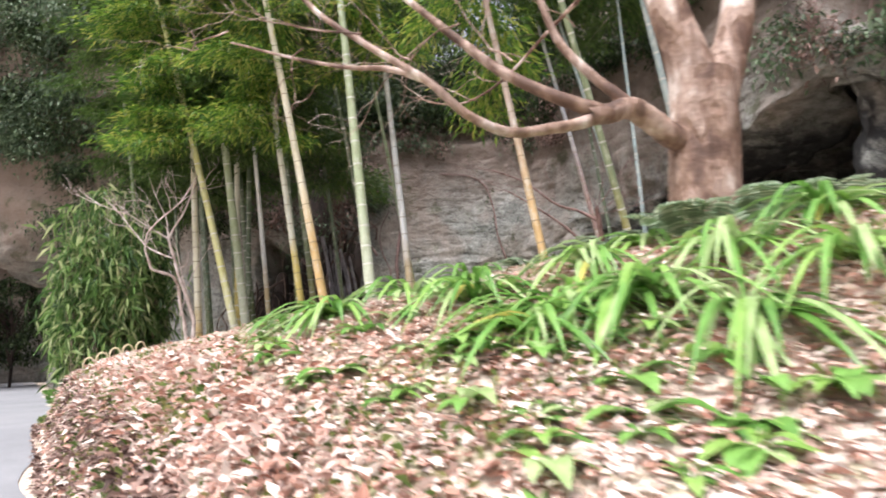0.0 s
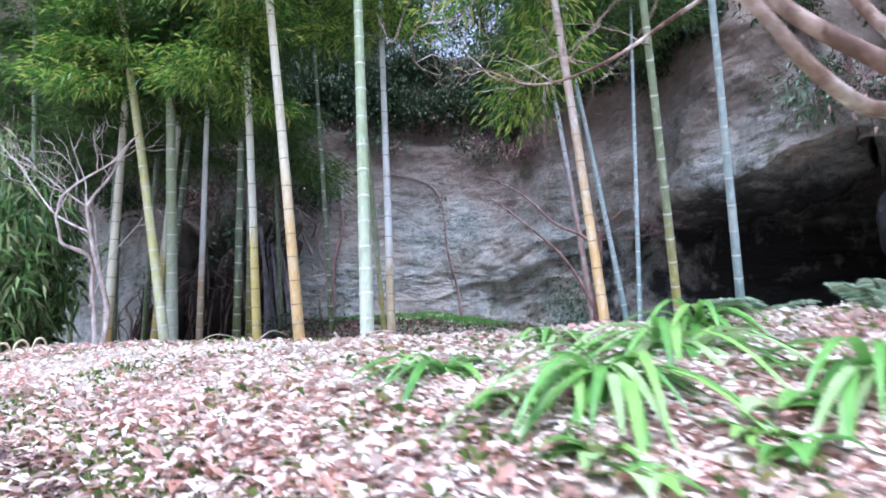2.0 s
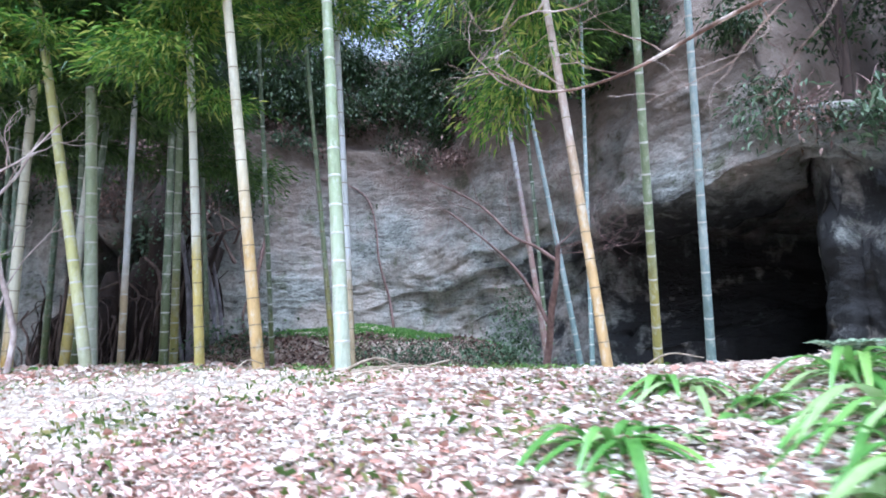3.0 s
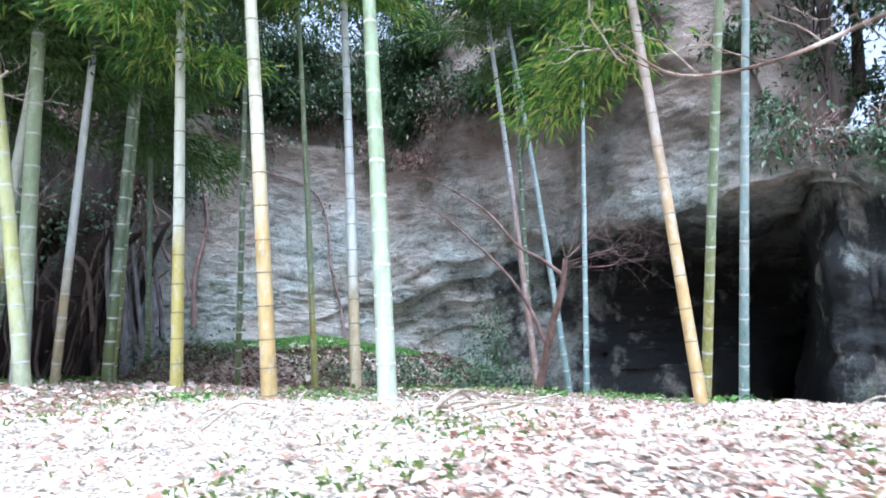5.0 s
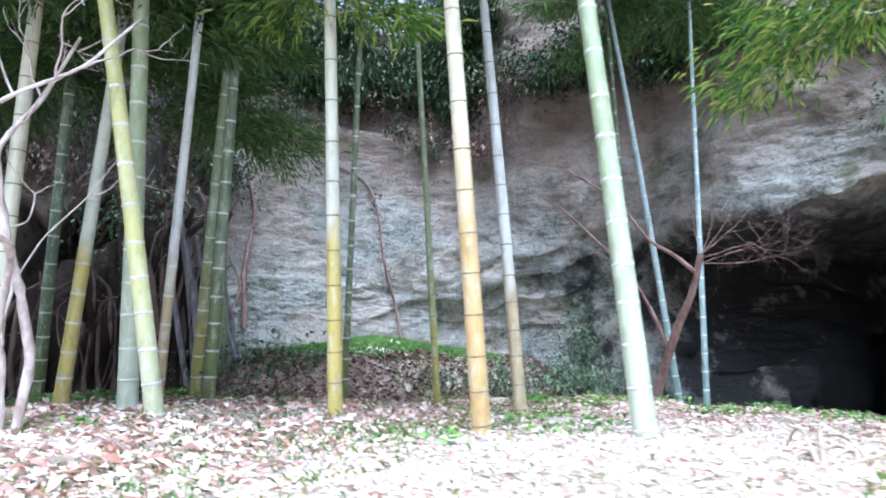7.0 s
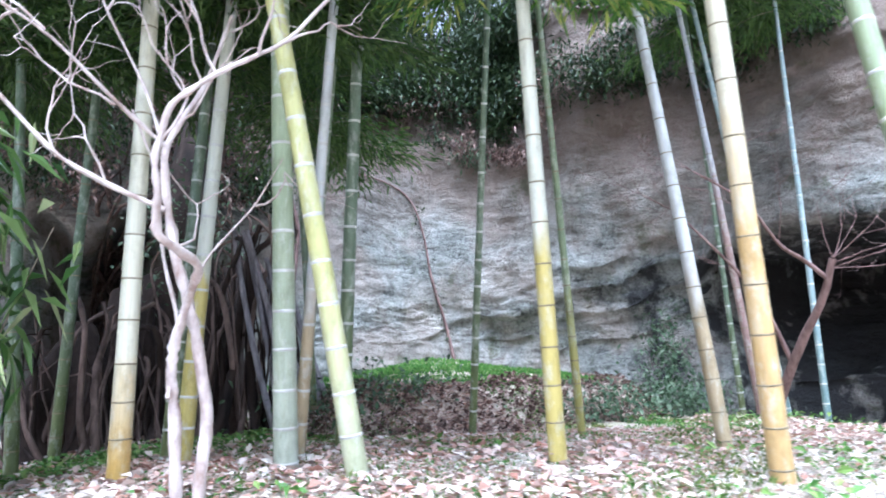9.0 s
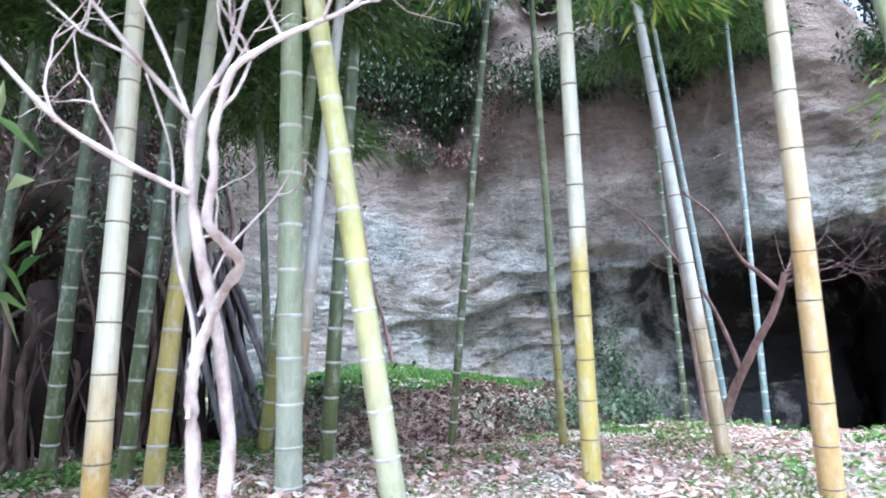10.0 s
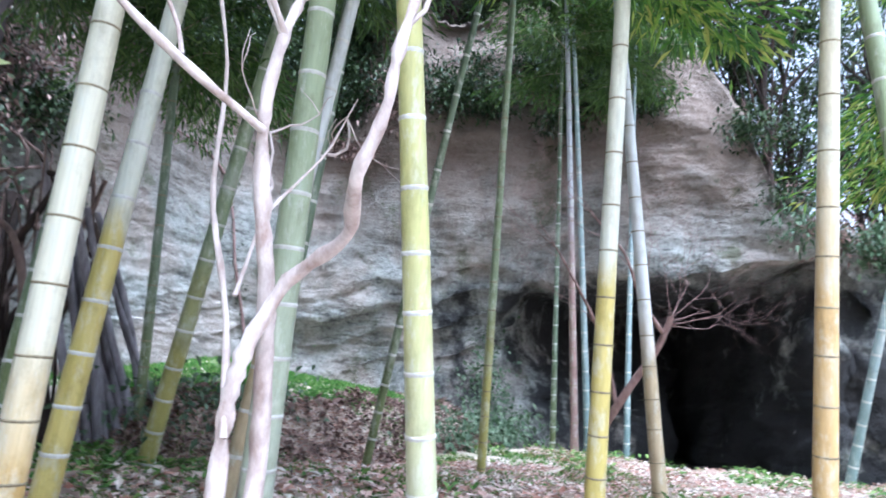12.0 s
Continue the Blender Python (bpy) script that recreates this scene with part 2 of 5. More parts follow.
# darker copy of the bamboo leaf, with the grove's shade in its green
BAMBOO_SHADE = leaf_material("shaded_bamboo_leaf", [(0.0, (0.03, 0.07, 0.012)), (0.5, (0.07, 0.14, 0.025)), (0.95, (0.14, 0.22, 0.05))], 0.5, 0.3)
SASA_LEAF = leaf_material("broad_bamboo_leaf", [(0.0, (0.035, 0.09, 0.02)), (0.5, (0.13, 0.25, 0.06)), (0.8, (0.27, 0.4, 0.13)), (0.96, (0.5, 0.55, 0.28))], 0.36, 0.3, 0.5)
EVERGREEN = leaf_material("dark_evergreen_leaf", [(0.0, (0.014, 0.028, 0.01)), (0.6, (0.038, 0.066, 0.024)), (0.95, (0.085, 0.12, 0.048))], 0.5, 0.2, 0.25)
HERB_LEAF = leaf_material("herb_leaf", [(0.0, (0.06, 0.15, 0.025)), (0.6, (0.15, 0.3, 0.06)), (0.95, (0.3, 0.42, 0.12))], 0.5, 0.3)
FERN_LEAF = leaf_material("fern_leaf", [(0.0, (0.17, 0.27, 0.15)), (0.6, (0.32, 0.43, 0.28)), (0.95, (0.48, 0.56, 0.4))], 0.55, 0.3)
GRASS = leaf_material("grass_blade", [(0.0, (0.07, 0.13, 0.025)), (0.6, (0.18, 0.26, 0.06)), (0.95, (0.4, 0.37, 0.15))], 0.6, 0.3)
LITTER = leaf_material("fallen_leaf", [(0.0, (0.34, 0.16, 0.11)), (0.2, (0.58, 0.35, 0.27)), (0.45, (0.66, 0.47, 0.4)), (0.75, (0.78, 0.65, 0.57)), (0.96, (0.85, 0.78, 0.7))], 0.6, 0.15, 0.35)
ROCK_FERN = leaf_material("rock_fern_leaf", [(0.0, (0.04, 0.08, 0.035)), (0.6, (0.1, 0.16, 0.08)), (0.95, (0.22, 0.29, 0.18))], 0.55, 0.3)
STRAW = leaf_material("straw_leaf", [(0.0, (0.5, 0.38, 0.28)), (0.2, (0.7, 0.6, 0.5)), (0.6, (0.8, 0.74, 0.65)), (0.95, (0.86, 0.82, 0.75))], 0.6, 0.15, 0.35)
MOULD = leaf_material("brown_leaf", [(0.0, (0.06, 0.035, 0.028)), (0.5, (0.2, 0.125, 0.1)), (0.95, (0.44, 0.31, 0.26))], 0.7, 0.15, 0.3)
HOOP_PAINT = bark_material("cream_hoop", (0.5, 0.42, 0.25), (0.66, 0.58, 0.4), 20, (1, 1, 1), 0.6, 0.002)


# ---- mesh helpers ----
rng = np.random.default_rng(7)


def mesh_of(name, verts, faces, material, smooth=False):
    me = bpy.data.meshes.new(name)
    verts, faces = np.asarray(verts, np.float32), np.asarray(faces, np.int32)
    n = faces.shape[1]
    me.vertices.add(len(verts))
    me.vertices.foreach_set("co", verts.ravel())
    me.loops.add(faces.size)
    me.loops.foreach_set("vertex_index", faces.ravel())
    me.polygons.add(len(faces))
    me.polygons.foreach_set("loop_start", np.arange(0, faces.size, n, dtype=np.int32))
    me.polygons.foreach_set("use_smooth", np.full(len(faces), smooth))
    me.update(calc_edges=True)
    me.validate()
    me.materials.append(material)
    return me


def part(name, me, parent, label=""):
    ob = new(name, me)
    ob.parent = parent
    return tagged(ob, label) if label else ob


def unit(v):
    return v / np.maximum(np.linalg.norm(v, axis=-1, keepdims=True), 1e-9)


def leaves(pos, way, length, width, droop=0.25, fold=0.12, up=(0, 0, 1), simple=False):
    """Many pointed leaves: a stalk end, two widest points and a drooping tip, folded along the midrib."""
    n = len(pos)
    way = unit(np.asarray(way, float))
    side = unit(np.cross(way, np.asarray(up, float)[None] + rng.normal(0, 0.35, (n, 3))))
    nrm = np.cross(side, way)
    L, W = np.broadcast_to(length, n)[:, None], np.broadcast_to(width, n)[:, None]
    mid = pos + way * L * 0.45
    a, b = mid + side * W / 2 + nrm * W * fold, mid - side * W / 2 + nrm * W * fold
    tip = pos + way * L + np.array((0, 0, -1.0)) * L * droop
    if simple:
        v = np.stack((pos, a, tip, b), 1).reshape(-1, 3)
        i = np.arange(n)[:, None] * 4
        return v, np.concatenate((i + (0, 1, 2), i + (0, 2, 3)), 0)
    v = np.stack((pos, a, mid, b, tip), 1).reshape(-1, 3)
    i = np.arange(n)[:, None] * 5
    f = np.concatenate((i + (0, 1, 2), i + (0, 2, 3), i + (2, 1, 4), i + (2, 4, 3)), 0)
    return v, f


class Heap:
    """Gathers pieces into one mesh."""

    def __init__(self):
        self.v, self.f, self.n = [], [], 0

    def add(self, v, f):
        self.v.append(np.asarray(v)), self.f.append(np.asarray(f) + self.n)
        self.n += len(v)

    def mesh(self, name, material, smooth=False):
        return mesh_of(name, np.concatenate(self.v), np.concatenate(self.f), material, smooth)


def tube(points, radii, sides=8, bumpy=0.0):
    """A tapered tube of quads along a line of points, closed at its end."""
    p = np.asarray(points, float)
    r = np.broadcast_to(radii, len(p)).astype(float)
    t = unit(np.gradient(p, axis=0))
    ref = np.array((0.31, 0.95, 0.05)) if abs(t[0][2]) > 0.6 else np.array((0, 0, 1.0))
    u = unit(np.cross(t, ref))
    w = np.cross(t, u)
    a = np.linspace(0, 2 * np.pi, sides, endpoint=False)
    rr = r[:, None] * (1 + bumpy * rng.normal(0, 1, (len(p), sides)))
    v = p[:, None] + rr[..., None] * (np.cos(a)[None, :, None] * u[:, None] + np.sin(a)[None, :, None] * w[:, None])
    v = v.reshape(-1, 3)
    i, j = np.meshgrid(np.arange(len(p) - 1), np.arange(sides), indexing="ij")
    k = (j + 1) % sides
    f = np.stack((i * sides + j, i * sides + k, (i + 1) * sides + k, (i + 1) * sides + j), -1).reshape(-1, 4)
    return v, f


def smooth_line(points, n):
    """A smooth run of n points through a few."""
    p = np.asarray(points, float)
    out = []
    q = np.vstack((2 * p[0] - p[1], p, 2 * p[-1] - p[-2]))
    for s in np.linspace(0, len(p) - 1, n):
        i = min(int(s), len(p) - 2)
        t = s - i
        a, b, c, d = q[i:i + 4]
        out.append(0.5 * (2 * b + (c - a) * t + (2 * a - 5 * b + 4 * c - d) * t ** 2 + (3 * b - a - 3 * c + d) * t ** 3))
    return np.array(out)


def step(a, b, x):
    t = np.clip((np.asarray(x, float) - a) / (b - a), 0, 1)
    return t * t * (3 - 2 * t)


def fbm(x, y, z=0.0, octaves=4):
    return noise.fractal((x, y, z), 1.0, 2.0, octaves)


# ---- the lie of the land ----
ALONG, ACROSS = np.array((-0.54, 0.84)), np.array((0.84, 0.54))
TERRACE = 1.82


def road_height(a):
    return np.interp(a, (-60, -6, 0, 2.3, 4.0, 5.6, 7.5, 9.8, 14, 25, 60), (-3.0, -0.5, 0.12, 0.48, 0.65, 0.78, 0.97, 1.08, 1.16, 1.2, 1.4))


def bench(x, y):
    """How far a place lies inside the leafy bench under the rock face."""
    d1 = y - (11.45 + 0.35 * np.maximum(0, -x - 0.5) + 0.1 * np.maximum(0, x))
    d2 = (x - 2.3) * -0.73 + (y - 11.4) * 0.69
    return np.minimum(np.minimum(d1, d2), x + 2.3)


def lie(x, y):
    """The height of the ground."""
    x, y = np.asarray(x, float), np.asarray(y, float)
    a, c = x * ALONG[0] + y * ALONG[1], x * ACROSS[0] + y * ACROSS[1]
    road = road_height(a)
    top = TERRACE + 0.24 * np.exp(-((x - 2.1) ** 2 + (y - 3.7) ** 2) / 2.2)
    top = top - np.clip(0.2 * (2.8 - a), 0, 0.6) * (1 - step(1.6, 2.8, c))
    d = bench(x, y)
    top = top + 0.42 * step(0, 0.75, d) + 0.5 * np.clip((d - 0.5) / 3.6, 0, 1)
    top = top - 0.42 * step(2.3, 3.7, x - 0.2 * np.abs(y - 9.2)) * step(5.6, 7.0, y) * (1 - step(-0.5, 0.05, d))
    top = top - 0.9 * step(10.5, 17, a) * (1 - step(1.5, 5, c))
    edge = 0.06 * np.sin(a * 1.9) * np.sin(a * 0.7 + 1) + 0.35 * step(6, 11, a)
    h = road + (top - road) * np.interp(c - edge, (0.1, 0.18, 0.28, 0.5, 0.78, 1.1, 1.5, 2.2), (0, 0.25, 0.53, 0.67, 0.79, 0.866, 0.925, 1.0))
    return np.where(c < -3.4, road + 0.05 * step(-3.4, -3.7, c) + 0.25 * np.maximum(0, -c - 6), h)


def heights(x, y):
    """The ground with its small unevenness."""
    z = lie(x, y)
    c = x * ACROSS[0] + y * ACROSS[1]
    k = step(0.1, 0.5, c)
    return z + k * np.array([0.05 * fbm(p * 1.3, q * 1.3) + 0.025 * fbm(p * 5, q * 5, 3) for p, q in zip(x, y)])


def axis_points(lo, mid0, mid1, hi, fine, coarse):
    k = np.linspace(0, 1, coarse, endpoint=False)
    return np.concatenate((mid0 + (lo - mid0) * (1 - k) ** 4, np.arange(mid0, mid1, fine), (mid1 + (hi - mid1) * k[1:] ** 4), [hi]))


def build_ground():
    xs = axis_points(-400, -12, 9, 400, 0.09, 60)
    ys = axis_points(-300, -3, 18, 500, 0.09, 60)
    X, Y = np.meshgrid(xs, ys, indexing="ij")
    Z = heights(X.ravel(), Y.ravel())
    v = np.stack((X.ravel(), Y.ravel(), Z), 1)
    i, j = np.meshgrid(np.arange(len(xs) - 1), np.arange(len(ys) - 1), indexing="ij")
    n = len(ys)
    f = np.stack((i * n + j, (i + 1) * n + j, (i + 1) * n + j + 1, i * n + j + 1), -1).reshape(-1, 4)
    tagged(new("ground", mesh_of("ground", v, f, SOIL, True)), "uneven earth terrace and bank under fallen leaves and grass", "ground", kind="structure")


def build_road():
    a = np.linspace(-40, 52, 330)
    c = np.linspace(-3.2, 0.02, 12)
    A, C = np.meshgrid(a, c, indexing="ij")
    E = C + np.where(C > -0.2, 0.06 * np.sin(A * 3.1) + 0.3 * step(6, 11, A), 0)
    x, y = A * ALONG[0] + E * ACROSS[0], A * ALONG[1] + E * ACROSS[1]
    v = np.stack((x, y, road_height(A) + 0.02 - 0.004 * (E + 1.6) ** 2), -1).reshape(-1, 3)
    i, j = np.meshgrid(np.arange(len(a) - 1), np.arange(len(c) - 1), indexing="ij")
    n = len(c)
    f = np.stack((i * n + j, (i + 1) * n + j, (i + 1) * n + j + 1, i * n + j + 1), -1).reshape(-1, 4)
    tagged(new("road", mesh_of("road", v, f, ASPHALT, True)), "narrow worn grey asphalt road beside the bank", "road", kind="structure")


build_ground()
build_road()

# ---- the rock face ----
PLAN = [(-52, 16), (-40, 27), (-30, 34), (-22.5, 36), (-17.6, 31.5), (-15.6, 25.0), (-14.2, 20.6), (-12.6, 18.9), (-8.4, 17.8), (-4.6, 15.9), (-1.5, 15.9), (1.7, 15.8), (3.7, 13.9), (4.6, 12.4), (4.6, 10.6), (4.9, 9.2), (5.3, 8.0), (6.2, 6.3), (7.4, 3.5), (9.0, -1), (10.5, -7), (12, -16)]
line = smooth_line(PLAN, 1400)
arc = np.concatenate(((0,), np.cumsum(np.linalg.norm(np.diff(line, axis=0), axis=1))))
LENGTH = arc[-1]


def station(x, y):
    """The run along the rock face nearest to a place."""
    return arc[np.argmin((line[:, 0] - x) ** 2 + (line[:, 1] - y) ** 2)]


S_BACK0, S_BACK1 = station(-4.6, 15.9), station(2.6, 15.2)
S_HEAP0, S_HEAP1 = station(-4.3, 15.9), station(-2.15, 15.9)
S_CORNER, S_LIP, S_RIGHT = station(4.65, 12.3), station(4.65, 10.2), station(5.25, 8.1)
HOLES = [(station(-4.5, 15.7), 3.8, 0.14), (station(4.9, 12.15), 2.45, 0.08)]


def crest(s):
    return np.interp(s, (0, S_BACK0 - 11, S_BACK0 - 9, S_BACK0 - 6, S_BACK0, S_BACK1, S_LIP, S_RIGHT - 1.4, S_RIGHT - 1.05, S_RIGHT - 0.66, S_RIGHT - 0.42, S_RIGHT - 0.2, S_RIGHT + 0.3, S_RIGHT + 6, LENGTH), (10, 11, 13, 12.5, 10.2, 9.6, 9.3, 8.6, 7.65, 6.85, 5.95, 5.3, 5.1, 4.8, 4.5))


def lip_height(s):
    """The lower edge of the overhang."""
    k = s - S_CORNER
    return np.interp(k, (-1.2, -0.35, 0.0, 0.6, 1.6, 2.3, 2.9, 3.4, 3.9, 4.4, 4.8, 5.2, 6.0), (3.7, 4.0, 4.32, 4.36, 4.42, 4.32, 4.42, 4.55, 4.62, 4.7, 4.66, 4.4, 4.2)) + 0.04 * np.sin(s * 5.3) * np.sin(s * 2.1)


def hollow(s):
    """How far a run of the face belongs to the cave, and how deep the cave is there."""
    k = s - S_RIGHT
    m = step(S_CORNER - 0.5, S_CORNER - 0.05, s) * (1 - step(0.75, 1.05, k))
    depth = 8.0 * step(S_CORNER - 0.6, S_CORNER + 1.3, s) * np.interp(k, (-1.7, -1.1, -0.5, 0.02, 0.12, 0.42, 0.55, 0.9, 1.1), (1.0, 0.46, 0.24, 0.09, 0.045, 0.02, 0.05, 0.03, 0.0))
    return m, depth


def ledge_height(s):
    """Where the cut lower wall ends and the earthy slope above it begins."""
    return np.interp(s, (S_BACK0, S_BACK0 + 4.0, S_BACK0 + 6.0, S_BACK1 + 0.4, S_BACK1 + 2.0), (6.5, 7.0, 6.75, 6.25, 6.7)) + 0.12 * np.sin(s * 2.3) * np.sin(s * 0.9 + 1) + 0.05 * np.sin(s * 7.1)


def set_back(s, z):
    """How deep the face lies behind its plan line, the cave left aside."""
    back = step(S_BACK0 - 3, S_BACK0 + 1, s) * (1 - step(S_BACK1 - 0.5, S_BACK1 + 1.5, s))
    ledge = ledge_height(s)
    d = 0.14 * (z - 2.7) * back + back * (0.22 * step(ledge - 0.05, ledge + 0.35, z) + 0.2 * np.maximum(0, z - ledge - 0.2))
    # the left buttress hangs over, with a hollow at its foot
    left = 1 - step(S_BACK0 - 7, S_BACK0 - 4, s)
    d = d + left * (1.5 * (1 - step(4.9, 5.4, z + 0.4 * np.sin(s * 1.7))) - 0.04 * z)
    # a deep hollow behind the heap of roots
    d = d + 2.6 * step(S_HEAP0 - 0.3, S_HEAP0 + 0.3, s) * (1 - step(S_HEAP1 - 0.2, S_HEAP1 + 0.2, s)) * (1 - step(4.3, 4.7, z + 0.25 * np.sin(s * 4)))
    # slanting seams on the back wall's right end, each bed a little behind the one above
    beds = step(S_BACK1 - 2.2, S_BACK1 + 0.6, s) * (1 - step(S_CORNER - 0.4, S_CORNER + 0.6, s))
    for rise, deep in ((3.45, 0.14), (3.05, 0.07), (3.85, 0.05), (2.55, 0.06)):
        sz = rise + 0.22 * (s - S_BACK1) + 0.08 * np.sin(s * 3.7 + rise)
        d = d + beds * deep * (1 - step(sz - 0.02, sz + 0.06, z))
    d = d - beds * 0.26 * (1 - step(1.9, 3.3, z))
    # the brow over the cave bulges and leans back above
    brow = step(S_CORNER - 0.8, S_LIP, s) * (1 - step(S_RIGHT, S_RIGHT + 1.2, s))
    d = d + brow * (0.2 * np.maximum(0, z - 5.1) - 0.08 * np.exp(-((z - 4.65) / 0.35) ** 2))
    for sh, zh, rh in HOLES:
        d = d + 0.6 * np.exp(-(((s - sh) ** 2 + (z - zh) ** 2) / rh ** 2) ** 2)
    right = step(S_RIGHT + 0.2, S_RIGHT + 1.5, s)
    return d + right * 0.18 * (z - 1.8)


def profile(s, top):
    """Rows of depth and height from the foot to the crest: wall, cave back, ceiling, lip and brow."""
    m, depth = hollow(s)
    lip = lip_height(s)
    foot = np.interp(s, (S_CORNER, S_CORNER + 0.8, S_LIP, S_RIGHT - 1.6, S_RIGHT), (0.12, 0.12, 0.2, 0.7, 1.0))
    shelf = np.minimum(depth, 1.7)
    # in the cave, and where the face is plain
    knots = [(foot * depth, 0.6 + 0 * s, 0.6 + 0 * s), (foot * depth * 1.02, 2.3 + 0 * s, 1.6 + 0 * s), ((0.55 + 0.45 * foot) * depth, 3.1 + 0 * s, lip - 1.7), (depth, lip - 0.5, lip - 0.9),
             (depth * 0.98, lip + 0.25, lip - 0.7), (shelf, lip + 0.2, lip - 0.55), (shelf * 0.97, lip - 0.12, lip - 0.45), (0.12 * np.minimum(1, depth), lip - 0.035, lip - 0.05), (0 * s, lip + 0.035, lip + 0.035), (0 * s, top, top)]
    D, Z = [], []
    for (a, b, n) in zip(knots[:-1], knots[1:], (24, 28, 16, 6, 14, 5, 24, 3, 120)):
        for w in np.linspace(0, 1, n, endpoint=False):
            D.append(m * (a[0] + (b[0] - a[0]) * w))
            za, zb = a[1] * m + a[2] * (1 - m), b[1] * m + b[2] * (1 - m)
            Z.append(za + (zb - za) * w)
    return np.array(D), np.array(Z)


def build_cliff():
    s = np.concatenate((np.linspace(0, S_BACK0 - 6, 120, endpoint=False), np.arange(S_BACK0 - 6, S_RIGHT + 3, 0.042), np.linspace(S_RIGHT + 3, LENGTH, 110)))
    P = np.stack((np.interp(s, arc, line[:, 0]), np.interp(s, arc, line[:, 1])), 1)
    T = unit(np.gradient(P, axis=0))
    N = np.stack((-T[:, 1], T[:, 0]), 1)
    top = crest(s) + (1 - 0.7 * step(S_LIP - 1, S_LIP + 0.5, s)) * np.array([0.5 * fbm(q * 0.9, 3.3) for q in s])
    D, Z = profile(s, top)
    D = D + set_back(s[None], Z)
    rear = np.linspace(0.0, 1, 14)[:, None]
    D = np.concatenate((D, set_back(s, top)[None] + rear * 7))
    Z = np.concatenate((Z, top[None] + rear * 2.2))
    v = np.concatenate((P[None] + N[None] * D[..., None], Z[..., None]), -1).transpose(1, 0, 2)
    # worn relief along the surface's own normal: bulges, beds, chipped grain
    out = unit(np.cross(np.gradient(v, axis=0), np.gradient(v, axis=1)))
    plain = step(S_BACK0 - 1, S_BACK0 + 1, s)[:, None] * (1 - step(S_BACK1 - 2, S_BACK1, s))[:, None] * (1 - step(5.9, 6.9, Z.T))
    q = v.reshape(-1, 3)
    bulge = np.array([noise.fractal((x * 0.7, y * 0.7, z * 0.8), 1.0, 2.0, 3) for x, y, z in q]).reshape(plain.shape)
    beds = np.array([noise.fractal((x * 1.1, y * 1.1, z * 4.5), 0.8, 2.0, 5) for x, y, z in q]).reshape(plain.shape)
    chips = np.array([noise.fractal((x * 4.5, y * 4.5, z * 9.0), 0.7, 2.1, 4) for x, y, z in q]).reshape(plain.shape)
    v = v + out * (bulge * 0.24 * (1 - 0.7 * plain) + beds * 0.024 * (1 - 0.35 * plain) + chips * 0.03)[..., None]
    n = v.shape[1]
    i, j = np.meshgrid(np.arange(len(s) - 1), np.arange(n - 1), indexing="ij")
    f = np.stack((i * n + j, (i + 1) * n + j, (i + 1) * n + j + 1, i * n + j + 1), -1).reshape(-1, 4)
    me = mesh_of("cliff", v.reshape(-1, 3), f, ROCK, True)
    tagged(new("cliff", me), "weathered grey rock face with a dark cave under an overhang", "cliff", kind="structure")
    return v, s


cliff_points, cliff_run = build_cliff()
FACE_ROWS = cliff_points.shape[1] - 14


def on_face(s, z, proud=0.0):
    """A place on the rock face, that far out from it."""
    i = int(np.argmin(np.abs(cliff_run - s)))
    column = cliff_points[i, :FACE_ROWS]
    k = int(np.argmin(np.abs(column[:, 2] - z)))
    t = unit(cliff_points[min(i + 4, len(cliff_run) - 1), k, :2] - cliff_points[max(i - 4, 0), k, :2])
    return column[k] + np.array((t[1], -t[0], 0)) * proud


# ---- bamboo ----
def ring_mesh(name, material):
    v, f = [], []
    prof = [(-0.6, 1.003), (-0.25, 1.035), (0.0, 1.06), (0.25, 1.03), (0.4, 1.003)]
    for z, r in prof:
        for k in range(14):
            a = 2 * math.pi * k / 14
            v.append((r * math.cos(a), r * math.sin(a), z))
    for i in range(len(prof) - 1):
        for k in range(14):
            f.append((i * 14 + k, i * 14 + (k + 1) % 14, (i + 1) * 14 + (k + 1) % 14, (i + 1) * 14 + k))
    return mesh_of(name, v, f, material, True)


RINGS = {"white": ring_mesh("node_ring_white", NODE_WHITE), "dark": ring_mesh("node_ring_dark", NODE_DARK)}


def spray(heap, twigs, start, way, size, count):
    """A feathery bamboo branch: an arching twig with side twigs, set with narrow drooping leaves."""
    way = unit(np.asarray(way, float))
    t = np.linspace(0, 1, 6)[:, None]
    arch = start + way * t * size + np.array((0, 0, -0.42)) * size * t ** 2
    twigs.add(*tube(arch, np.linspace(0.007, 0.002, 6), 4))
    k = rng.uniform(0.2, 1, count)
    base = start + way * k[:, None] * size + np.array((0, 0, -0.42)) * size * k[:, None] ** 2
    off = rng.normal(0, 1, (count, 3)) * (0.16, 0.16, 0.035) * size
    pos = base + off
    d = unit(way[None] * 0.6 + off * 2.2 / size + rng.normal(0, 0.35, (count, 3)) + (0, 0, -0.45))
    heap.add(*leaves(pos, d, rng.uniform(0.09, 0.16, count), rng.uniform(0.017, 0.028, count), 0.2, simple=True))


